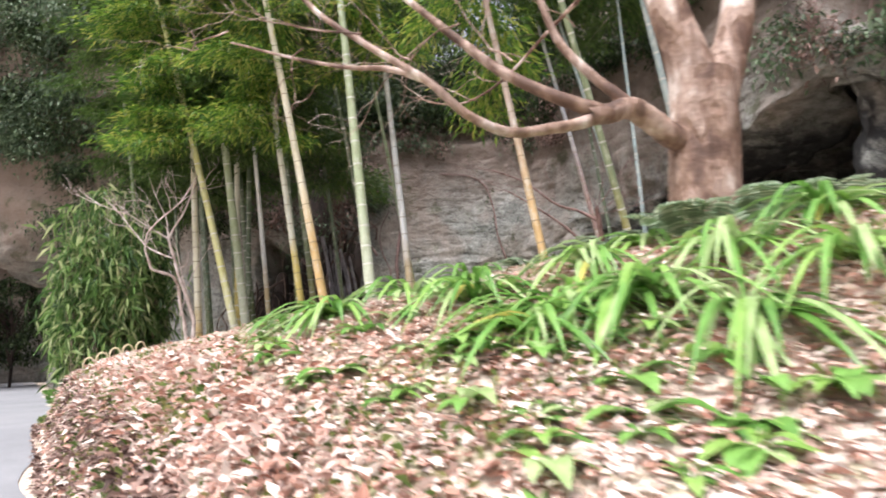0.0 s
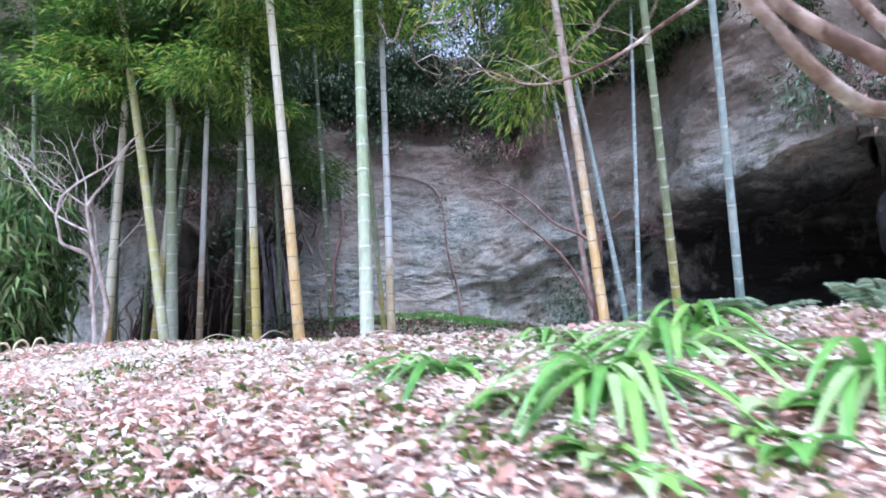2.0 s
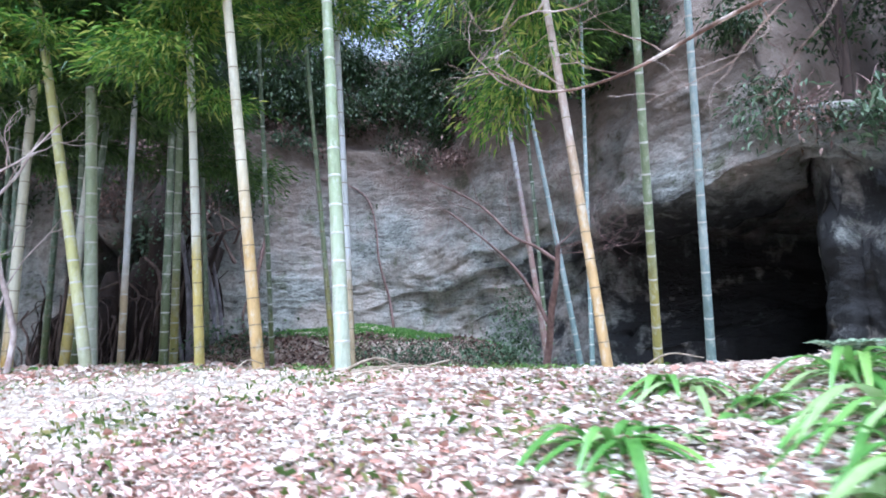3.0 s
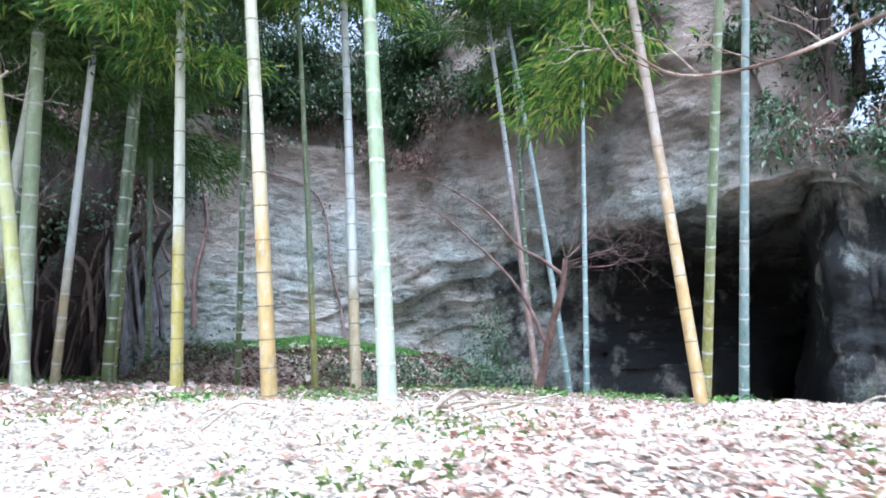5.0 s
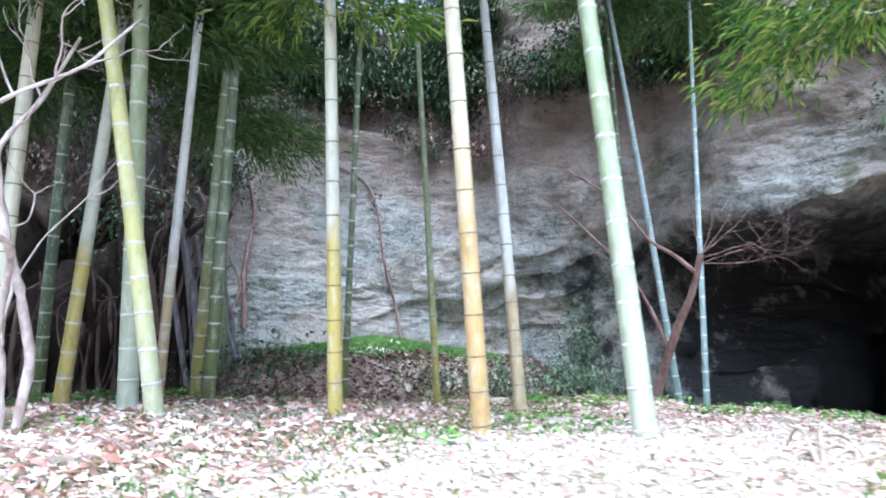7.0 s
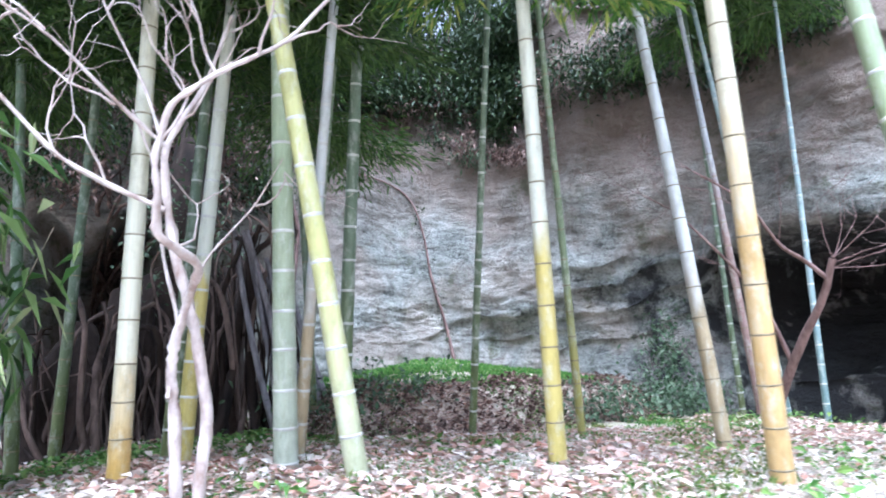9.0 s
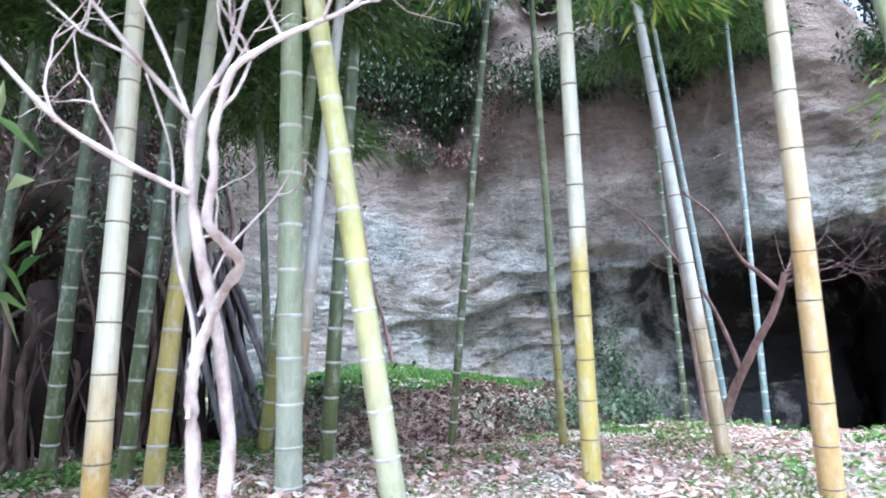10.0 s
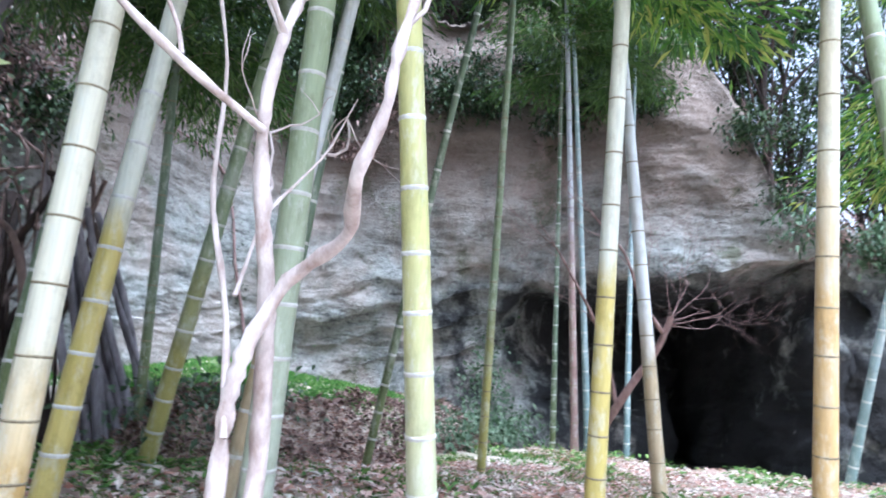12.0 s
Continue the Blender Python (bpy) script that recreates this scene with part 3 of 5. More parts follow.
def bamboo(x, y, tx, ty, radius, skin, ring, height=9.0, crown=(4.6, 9.6), sprays=14, lean_more=0.02, side=None, leaf=None, label=""):
    """One culm from its root to its tip. tx, ty: where it stands 3.5 m above the root."""
    z0 = float(lie(x, y)) - 0.05
    root = tagged(new("bamboo"), label or "tall bamboo culm with pale node rings, rooted in the terrace", "bamboo", "bamboo grove")
    root.location = (x, y, z0)
    lean = np.array((tx - x, ty - y)) / 3.5

    def axis(h):
        return np.array((lean[0] * h * (1 + lean_more * h), lean[1] * h * (1 + lean_more * h), h))

    def rad(h):
        return radius * (1.06 - 0.085 * h) if h < 9 else radius * 0.28
    hs = np.linspace(0, height, 40)
    pts = np.array([axis(h) for h in hs])
    stem = part("culm", mesh_of("culm", *tube(pts, [max(0.012, rad(h)) for h in hs], 14), CULM[skin], True), root)
    h, k = 0.1, 0
    step_len = 0.17 + radius * 0.6
    while h < min(height - 0.5, 7.2):
        d = Vector(axis(h + 0.05) - axis(h))
        ob = part("node_ring", RINGS[ring], stem)
        r = max(0.012, rad(h))
        ob.matrix_local = Matrix.Translation(axis(h)) @ d.to_track_quat("Z", "Y").to_matrix().to_4x4() @ Matrix.Diagonal((r, r, 0.02 if ring == "white" else 0.011, 1))
        step_len = min(0.36, step_len * 1.035)
        h += step_len * rng.uniform(0.92, 1.08)
    if sprays:
        heap, twigs = Heap(), Heap()
        # shade-leaved culms get more sprays, to darken the grove below
        for _ in range(int(sprays * (1.8 if leaf else 1.2))):
            hh = rng.uniform(*crown) - z0
            a = rng.uniform(0, 2 * math.pi) if side is None else math.radians(rng.normal(side[0], side[1]))
            size = rng.uniform(0.6, 1.3)
            spray(heap, twigs, axis(hh), (math.cos(a), math.sin(a), rng.uniform(0.0, 0.5)), size, int((350 if leaf else 460) * size))
        tagged(part("foliage", heap.mesh("foliage", leaf or BAMBOO_LEAF), root, "bamboo leaves in a green darkened for shade" if leaf else "feathery light green bamboo leaves"), kind="stuff")
        tagged(part("branchwork", twigs.mesh("branchwork", DRY_TWIG), root), kind="stuff")
    return root


bamboo(-0.79, 7.55, -0.98, 7.80, 0.066, "pale", "white", crown=(6.0, 9.0), sprays=14, label="thick waxy pale green bamboo culm with white node rings")
bamboo(-1.43, 8.22, -1.88, 8.01, 0.056, "orange", "dark", crown=(5.2, 8.8), sprays=18, side=(170, 60), label="orange-yellow bamboo culm, whitish higher up")
bamboo(-1.95, 9.22, -2.25, 8.98, 0.05, "yellow", "dark", crown=(4.6, 8.6), sprays=22, side=(200, 70), label="bamboo culm bright yellow near the root, pale above")
bamboo(-0.38, 9.19, -0.56, 9.41, 0.052, "tan", "dark", crown=(5.6, 9.0), sprays=12, label="slender bamboo culm, tan below and bluish white above")
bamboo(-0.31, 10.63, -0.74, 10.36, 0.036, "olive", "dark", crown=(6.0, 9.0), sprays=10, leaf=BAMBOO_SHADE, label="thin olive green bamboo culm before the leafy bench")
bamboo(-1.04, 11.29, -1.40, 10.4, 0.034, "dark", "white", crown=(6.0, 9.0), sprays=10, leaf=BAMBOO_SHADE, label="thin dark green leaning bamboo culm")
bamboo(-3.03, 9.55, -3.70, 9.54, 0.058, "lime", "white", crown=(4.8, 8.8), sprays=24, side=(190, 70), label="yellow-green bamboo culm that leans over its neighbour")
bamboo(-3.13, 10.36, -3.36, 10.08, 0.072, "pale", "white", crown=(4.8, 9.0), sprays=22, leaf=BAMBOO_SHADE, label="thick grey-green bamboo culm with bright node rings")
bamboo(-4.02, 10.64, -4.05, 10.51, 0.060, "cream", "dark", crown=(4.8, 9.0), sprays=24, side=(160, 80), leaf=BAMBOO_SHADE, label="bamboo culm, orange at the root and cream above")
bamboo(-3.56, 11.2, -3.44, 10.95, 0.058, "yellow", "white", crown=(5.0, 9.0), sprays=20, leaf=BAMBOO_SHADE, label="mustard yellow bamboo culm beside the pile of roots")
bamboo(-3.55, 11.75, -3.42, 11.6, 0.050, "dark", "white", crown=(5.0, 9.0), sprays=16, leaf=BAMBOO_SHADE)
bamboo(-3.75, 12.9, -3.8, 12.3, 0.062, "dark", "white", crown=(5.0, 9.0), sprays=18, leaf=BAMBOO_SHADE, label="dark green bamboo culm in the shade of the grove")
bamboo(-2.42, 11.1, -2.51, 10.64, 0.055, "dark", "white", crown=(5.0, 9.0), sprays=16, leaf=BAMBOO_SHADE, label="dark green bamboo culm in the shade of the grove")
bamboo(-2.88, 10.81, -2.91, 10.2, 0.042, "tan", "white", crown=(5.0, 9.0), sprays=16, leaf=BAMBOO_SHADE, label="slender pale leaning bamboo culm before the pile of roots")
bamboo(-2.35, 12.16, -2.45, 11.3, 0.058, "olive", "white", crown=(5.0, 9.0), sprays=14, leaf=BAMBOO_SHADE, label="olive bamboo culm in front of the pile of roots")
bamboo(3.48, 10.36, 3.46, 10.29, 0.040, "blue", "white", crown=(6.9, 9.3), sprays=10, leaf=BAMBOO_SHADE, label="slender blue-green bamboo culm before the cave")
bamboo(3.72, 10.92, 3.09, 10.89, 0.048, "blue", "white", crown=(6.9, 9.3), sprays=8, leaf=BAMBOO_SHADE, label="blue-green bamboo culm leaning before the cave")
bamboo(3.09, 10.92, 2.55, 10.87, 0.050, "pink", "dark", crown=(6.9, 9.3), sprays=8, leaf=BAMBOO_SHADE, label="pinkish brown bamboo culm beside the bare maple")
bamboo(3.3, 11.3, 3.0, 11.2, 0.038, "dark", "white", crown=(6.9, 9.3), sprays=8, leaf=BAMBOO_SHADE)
bamboo(1.19, 6.57, 0.80, 6.72, 0.043, "rust", "dark", height=8.0, crown=(4.6, 6.5), sprays=7, side=(100, 60), label="leaning orange bamboo culm in front of the cave")
bamboo(2.50, 7.61, 1.60, 6.52, 0.045, "olive", "white", crown=(6.9, 9.3), sprays=8, label="olive bamboo culm at the mouth of the cave")
bamboo(3.50, 7.96, 2.82, 7.19, 0.050, "blue", "white", crown=(6.9, 9.3), sprays=8, label="green bamboo culm at the mouth of the cave")

# the dim back rows of the grove, dense crowns added to block the sky
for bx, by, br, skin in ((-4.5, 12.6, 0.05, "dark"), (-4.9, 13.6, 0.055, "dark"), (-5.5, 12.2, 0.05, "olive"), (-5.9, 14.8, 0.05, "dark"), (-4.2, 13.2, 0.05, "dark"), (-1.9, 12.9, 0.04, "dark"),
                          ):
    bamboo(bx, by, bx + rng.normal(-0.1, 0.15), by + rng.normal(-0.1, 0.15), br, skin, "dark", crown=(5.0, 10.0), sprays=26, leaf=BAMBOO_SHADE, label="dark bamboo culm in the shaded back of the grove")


# ---- trees ----
def grow(heap, start, way, length, radius, forks, wander=0.25, rise=0.1, sides=5, tips=None):
    """A crooked twig that forks and forks again."""
    p, d, pts = np.asarray(start, float), unit(np.asarray(way, float)), []
    n = 5
    for _ in range(n + 1):
        pts.append(p)
        d = unit(d + rng.normal(0, wander, 3) + (0, 0, rise))
        p = p + d * length / n
    heap.add(*tube(pts, np.linspace(radius, radius * 0.55, n + 1), sides))
    if forks == 0:
        if tips is not None:
            tips.append(pts[-1])
        return
    for k in range(2 + (rng.random() < 0.6)):
        q = pts[-1] if k < 2 else pts[3]
        grow(heap, q, unit(d + rng.normal(0, 0.55, 3)), length * rng.uniform(0.55, 0.85), radius * 0.58, forks - 1, wander, rise, max(3, sides - 1), tips)


def bent_line(points, n):
    """A line that keeps its elbows, with only their very corners rounded."""
    p = np.asarray(points, float)
    k = np.linspace(0, len(p) - 1, n)
    q = np.stack([np.interp(k, np.arange(len(p)), p[:, i]) for i in range(3)], 1)
    q[1:-1] = (q[:-2] + 2 * q[1:-1] + q[2:]) / 4
    return q


def limb(name, points, r0, r1, material, parent, n=16, sides=10, bumpy=0.03, label="", angular=False):
    knobs = 1 + (0.13 if angular else 0.0) * rng.normal(0, 1, n)
    return part(name, mesh_of(name, *tube((bent_line if angular else smooth_line)(points, n), np.linspace(r0, r1, n) * knobs, sides, bumpy), material, True), parent, label)


def twig_part(parent, heap, material, name="twig_tangle"):
    return tagged(part(name, heap.mesh(name, material, True), parent), kind="stuff")


def pale_bare_tree():
    t = tagged(new("bare_tree"), "small bare tree with pale knobbly forked stems among the bamboo", "tree")
    limb("stem", [(-3.79, 9.74, 1.8), (-3.76, 9.75, 2.2), (-3.84, 9.7, 2.54), (-3.9, 9.67, 2.74), (-3.96, 9.66, 2.91), (-4.01, 9.65, 3.13), (-4.04, 9.63, 3.26), (-4.07, 9.56, 3.45), (-4.0, 9.58, 3.62), (-3.88, 9.66, 3.85), (-3.72, 9.8, 4.4)], 0.031, 0.012, PALE_BARK, t, 41, bumpy=0.09, angular=True)
    limb("stem", [(-3.88, 9.78, 1.8), (-3.92, 9.75, 2.24), (-3.95, 9.71, 2.41), (-3.95, 9.67, 2.54), (-3.92, 9.57, 2.74), (-3.92, 9.35, 2.86), (-4.15, 9.17, 2.94), (-4.16, 9.09, 3.09), (-4.19, 9.05, 3.22), (-4.15, 9.02, 3.45), (-3.98, 9.0, 3.62), (-3.67, 9.03, 3.87), (-3.4, 9.0, 4.25)], 0.027, 0.008, PALE_BARK, t, 61, bumpy=0.09, angular=True)
    limb("branch", [(-3.96, 9.7, 2.28), (-3.9, 9.82, 2.64), (-4.0, 9.86, 3.0), (-4.05, 9.8, 3.4), (-4.2, 9.75, 3.7)], 0.0124, 0.0044, PALE_BARK, t, 18, bumpy=0.06, angular=True)
    limb("branch", [(-4.04, 9.62, 3.17), (-4.25, 9.68, 3.26), (-4.5, 9.76, 3.4), (-4.8, 9.87, 3.75), (-5.0, 9.93, 4.0), (-5.3, 10.0, 4.3)], 0.0161, 0.0062, PALE_BARK, t, 22, bumpy=0.08, angular=True)
    limb("branch", [(-4.06, 9.56, 3.46), (-4.3, 9.5, 3.62), (-4.6, 9.42, 3.85), (-5.0, 9.36, 4.0), (-5.3, 9.3, 4.25)], 0.0112, 0.0044, PALE_BARK, t, 18, bumpy=0.06, angular=True)
    limb("branch", [(-4.07, 9.56, 3.45), (-4.15, 9.7, 3.8), (-4.35, 9.75, 4.2), (-4.5, 9.8, 4.6)], 0.0099, 0.0037, PALE_BARK, t, 18, bumpy=0.06, angular=True)
    limb("branch", [(-3.9, 9.8, 2.7), (-3.78, 9.85, 3.0), (-3.55, 9.8, 3.3), (-3.4, 9.8, 3.6)], 0.0075, 0.0031, PALE_BARK, t, 18, bumpy=0.06, angular=True)
    h = Heap()
    for p, d in (((-4.5, 9.76, 3.4), (-0.5, 0.2, 0.7)), ((-4.8, 9.87, 3.75), (-0.6, -0.2, 0.4)), ((-4.9, 9.9, 3.9), (-0.4, 0.2, 0.9)), ((-4.6, 9.42, 3.85), (-0.4, 0.2, 0.8)), ((-4.7, 9.4, 3.9), (-0.5, 0.4, -0.1)), ((-5.0, 9.36, 4.0), (-0.5, -0.3, 0.3)),
                 ((-4.17, 9.04, 3.3), (0.5, 0.1, 0.7)), ((-3.98, 9.0, 3.62), (-0.3, -0.1, 0.9)), ((-3.67, 9.03, 3.87), (0.6, -0.1, 0.3)), ((-3.8, 9.02, 3.76), (0.1, -0.4, 0.8)), ((-3.88, 9.66, 3.85), (-0.4, -0.2, 0.8)), ((-3.72, 9.8, 4.3), (0.5, 0.2, 0.6)),
                 ((-4.0, 9.58, 3.62), (0.7, -0.1, 0.4)), ((-3.98, 9.65, 3.0), (0.6, 0.1, 0.5)), ((-3.55, 9.8, 3.3), (0.6, 0.1, 0.2)), ((-4.3, 9.69, 3.3), (-0.4, 0.1, 0.8)), ((-4.35, 9.75, 4.2), (0.3, 0.2, 0.7)), ((-4.3, 9.5, 3.6), (-0.7, 0.3, 0.5))):
        grow(h, p, d, 0.36, 0.0075, 2, 0.22, 0.08)
    twig_part(t, h, PALE_BARK)


def big_tree():
    t = tagged(new("tree"), "leafless tree with smooth flaking pinkish-brown bark on the bank", "tree")
    zb = float(lie(1.53, 3.47)) - 0.15
    limb("trunk", [(1.5, 3.47, zb), (1.53, 3.47, 2.3), (1.57, 3.47, 2.6), (1.6, 3.47, 2.95)], 0.2, 0.185, SMOOTH_BARK, t, 36, 28, 0.012)
    limb("limb", [(1.57, 3.47, 2.72), (1.53, 3.46, 3.05), (1.44, 3.45, 3.4), (1.3, 3.5, 4.3), (1.2, 3.6, 5.6)], 0.15, 0.07, SMOOTH_BARK, t, 20, 16, 0.025)
    limb("limb", [(1.62, 3.48, 2.7), (1.75, 3.49, 3.0), (1.9, 3.52, 3.4), (2.1, 3.6, 4.2), (2.5, 3.8, 5.6)], 0.13, 0.06, SMOOTH_BARK, t, 20, 16, 0.025)
    limb("limb", [(1.5, 3.44, 2.52), (1.33, 3.39, 2.6), (1.2, 3.34, 2.69), (1.1, 3.31, 2.73), (0.98, 3.26, 2.69), (0.85, 3.21, 2.66)], 0.078, 0.05, SMOOTH_BARK, t, 24, 12, 0.04)
    limb("limb", [(0.95, 3.24, 2.68), (0.8, 3.19, 2.62), (0.65, 3.15, 2.59), (0.41, 3.08, 2.56), (0.2, 3.05, 2.66), (0.0, 3.05, 2.86), (-0.3, 3.1, 3.1), (-0.6, 3.2, 3.4), (-0.9, 3.3, 3.9)], 0.036, 0.011, SMOOTH_BARK, t, 36, 12, 0.03)
    limb("limb", [(0.95, 3.24, 2.69), (0.73, 3.22, 2.77), (0.45, 3.32, 2.98), (0.25, 3.4, 3.2), (0.0, 3.5, 3.5), (-0.4, 3.7, 4.0)], 0.042, 0.016, SMOOTH_BARK, t, 26, 12, 0.03)
    limb("limb", [(1.12, 3.31, 2.74), (1.05, 3.32, 2.82), (0.95, 3.36, 2.94), (0.8, 3.45, 3.2), (0.72, 3.5, 3.5), (0.6, 3.7, 4.2)], 0.038, 0.016, SMOOTH_BARK, t, 26, 12, 0.04)
    limb("limb", [(0.0, 3.05, 2.86), (-0.2, 3.2, 3.0), (-0.45, 3.4, 3.12), (-0.8, 3.6, 3.3), (-1.2, 3.75, 3.5)], 0.02, 0.006, SMOOTH_BARK, t, 20, 8, 0.03)
    limb("limb", [(1.4, 3.46, 3.6), (1.4, 4.2, 4.1), (1.1, 4.9, 4.08), (0.7, 5.5, 3.88), (0.3, 5.88, 3.84), (-0.15, 5.95, 3.98)], 0.022, 0.005, SMOOTH_BARK, t, 26, 8, 0.03)
    h = Heap()
    for p, d, l in (((-0.3, 3.0, 3.1), (-0.8, 0.3, 0.2), 0.5), ((-0.6, 3.1, 3.4), (-0.9, 0.3, 0.0), 0.6), ((-0.7, 3.5, 3.3), (-0.7, 0.6, 0.1), 0.5), ((-1.2, 3.7, 3.55), (-0.7, 0.4, 0.2), 0.5), ((0.0, 3.15, 3.55), (-0.7, 0.3, 0.4), 0.55),
                    ((0.5, 5.85, 3.85), (-0.7, 0.2, 0.2), 0.4), ((0.3, 6.0, 3.88), (-0.6, 0.3, 0.3), 0.4), ((0.1, 6.1, 3.95), (-0.8, 0.1, 0.1), 0.4), ((0.75, 5.55, 3.9), (-0.5, 0.5, 0.3), 0.4), ((0.95, 5.3, 3.95), (-0.2, 0.8, 0.4), 0.45), ((1.25, 4.8, 4.0), (-0.6, -0.1, 0.5), 0.45),
                    ((0.2, 3.05, 3.15), (-0.4, 0.6, 0.4), 0.5), ((1.3, 3.5, 4.3), (-0.6, 0.6, 0.5), 0.6), ((0.45, 3.0, 2.9), (0.0, 0.5, 0.7), 0.5), ((0.0, 3.3, 3.8), (-0.3, 0.5, 0.5), 0.5), ((-0.05, 2.95, 2.95), (-0.2, 0.8, 0.1), 0.45)):
        grow(h, p, d, l, 0.0065, 3, 0.2, 0.02)
    twig_part(t, h, SMOOTH_BARK)


def red_maple():
    t = tagged(new("maple"), "small leafless maple with fine reddish twigs by the cave", "tree")
    limb("trunk", [(2.85, 10.66, 1.75), (2.82, 10.45, 2.2), (2.68, 10.1, 2.7), (2.6, 9.8, 3.1), (2.52, 9.6, 3.5)], 0.06, 0.035, RED_BARK, t, 22, 10, 0.04)
    limb("limb", [(2.75, 10.3, 2.45), (2.5, 10.35, 2.95), (2.2, 10.4, 3.35), (1.75, 10.5, 3.75), (1.3, 10.6, 4.1)], 0.03, 0.01, RED_BARK, t, 18, 8, 0.04)
    limb("limb", [(2.56, 9.7, 3.3), (2.3, 9.8, 3.5), (1.95, 9.85, 3.65), (1.5, 9.9, 4.05), (1.0, 10.1, 4.35)], 0.028, 0.009, RED_BARK, t, 18, 8, 0.04)
    h = Heap()
    for p, d in (((2.52, 9.6, 3.5), (0.5, -0.6, 0.5)), ((2.52, 9.6, 3.5), (0.1, -0.5, 0.9)), ((2.52, 9.6, 3.5), (-0.3, 0.1, 0.9)), ((2.5, 9.62, 3.45), (0.8, -0.5, 0.15)), ((2.54, 9.65, 3.4), (0.3, -0.9, 0.2)),
                 ((1.75, 10.5, 3.75), (-0.5, 0.2, 0.5)), ((1.3, 10.6, 4.1), (-0.8, 0.1, 0.2)), ((1.5, 9.9, 4.05), (-0.5, -0.2, 0.6)), ((1.0, 10.1, 4.35), (-0.8, 0.1, 0.1)), ((1.95, 9.85, 3.65), (-0.2, -0.3, 0.8)), ((2.2, 10.4, 3.35), (-0.5, 0.2, 0.4)), ((1.2, 10.0, 4.25), (-0.7, 0.2, 0.35)), ((1.6, 9.9, 3.95), (-0.8, 0.1, 0.2)), ((1.3, 10.6, 4.1), (-0.6, 0.3, 0.5)), ((2.54, 9.65, 3.4), (0.7, -0.7, 0.05)), ((2.52, 9.6, 3.5), (0.6, -0.2, 0.6))):
        grow(h, p, d, 0.62, 0.0052, 4, 0.1, 0.04)
    twig_part(t, h, RED_BARK)


def leafy_tree(x, y, z, height, spread, material, count, leaf, label, trunk_r=0.12, group="trees above the rock"):
    """A trunk with limbs and an uneven, gappy crown of clumps of leaves."""
    t = tagged(new("tree"), label, "tree", group)
    top = np.array((x + rng.normal(0, 0.4), y + rng.normal(0, 0.4), z + height))
    limb("trunk", [(x, y, z - 0.5), (x + 0.1, y, z + height * 0.4), top], trunk_r, 0.03, DEAD_WOOD, t, 10, 8, 0.05)
    h, w = Heap(), Heap()
    clumps = max(10, int(count / 110))
    for _ in range(clumps):
        u = unit(rng.normal(0, 1, 3))
        c = np.array((x, y, z + height * 0.68)) + u * rng.uniform(0.35, 1.0) ** 0.6 * np.array((spread, spread, height * 0.45))
        hub = np.array((x, y, z + height * rng.uniform(0.2, 0.75)))
        w.add(*tube(smooth_line([hub, (hub + c) / 2 + (0, 0, 0.15), c], 6), np.linspace(0.03, 0.006, 6), 4))
        n = 110
        pos = c + rng.normal(0, 1, (n, 3)) * (0.3, 0.3, 0.2) * (0.5 + 0.35 * spread / 2)
        h.add(*leaves(pos, unit(rng.normal(0, 1, (n, 3)) + (0, 0, -0.15)), rng.uniform(0.6, 1.3, n) * leaf, rng.uniform(0.3, 0.5, n) * leaf, 0.15, simple=True))
    tagged(part("crown", h.mesh("crown", material), t), kind="stuff")
    twig_part(t, w, DEAD_WOOD, "branchwork")


pale_bare_tree()
big_tree()
red_maple()


def behind_face(s, back, z=None):
    a, b = on_face(s, float(crest(s)), -back), crest(s)
    return a[0], a[1], float(b) if z is None else z


for s in np.arange(S_BACK0 - 15, S_LIP + 0.8, 1.05):
    x, y, z = behind_face(s + rng.uniform(-0.5, 0.5), rng.uniform(0.6, 2.4))
    leafy_tree(x, y, z - 0.8, rng.uniform(3.0, 4.5), rng.uniform(1.3, 1.9), EVERGREEN, 3600, 0.14, "dark evergreen tree on the crest of the rock")
for s in np.arange(S_BACK0 - 15, S_LIP + 1.5, 1.8):
    x, y, z = behind_face(s + rng.uniform(-0.8, 0.8), rng.uniform(3.5, 5.5))
    leafy_tree(x, y, z + 0.8, rng.uniform(4.5, 6.5), rng.uniform(2.0, 2.6), EVERGREEN, 4200, 0.18, "tall evergreen tree standing behind the rock crest")
for s in np.arange(S_RIGHT + 0.2, S_RIGHT + 12, 1.3):
    x, y, z = behind_face(s, rng.uniform(1.8, 4.2))
    leafy_tree(x, y, z - 0.6, rng.uniform(4.5, 7.5), rng.uniform(1.4, 2.0), EVERGREEN, 2400, 0.14, "slender evergreen tree behind the low rock shoulder")
for s in np.arange(S_RIGHT - 0.5, S_RIGHT + 12, 2.0):
    x, y, z = behind_face(s, rng.uniform(4.8, 7.0), 4.8)
    leafy_tree(x, y, z, rng.uniform(5.0, 8.0), rng.uniform(1.9, 2.5), EVERGREEN, 2800, 0.17, "evergreen tree behind the low rock shoulder")
for a, c in ((31, -5.5), (30, -8), (27, -7), (34, -9), (40, -5.5), (42, -8.5), (39, -11)):
    p = a * ALONG + c * ACROSS
    leafy_tree(p[0], p[1], 1.0, rng.uniform(13, 19), rng.uniform(3.0, 4.2), EVERGREEN, 9000, 0.34, "tall dark evergreen tree at the bend of the road", 0.25, "trees by the road")


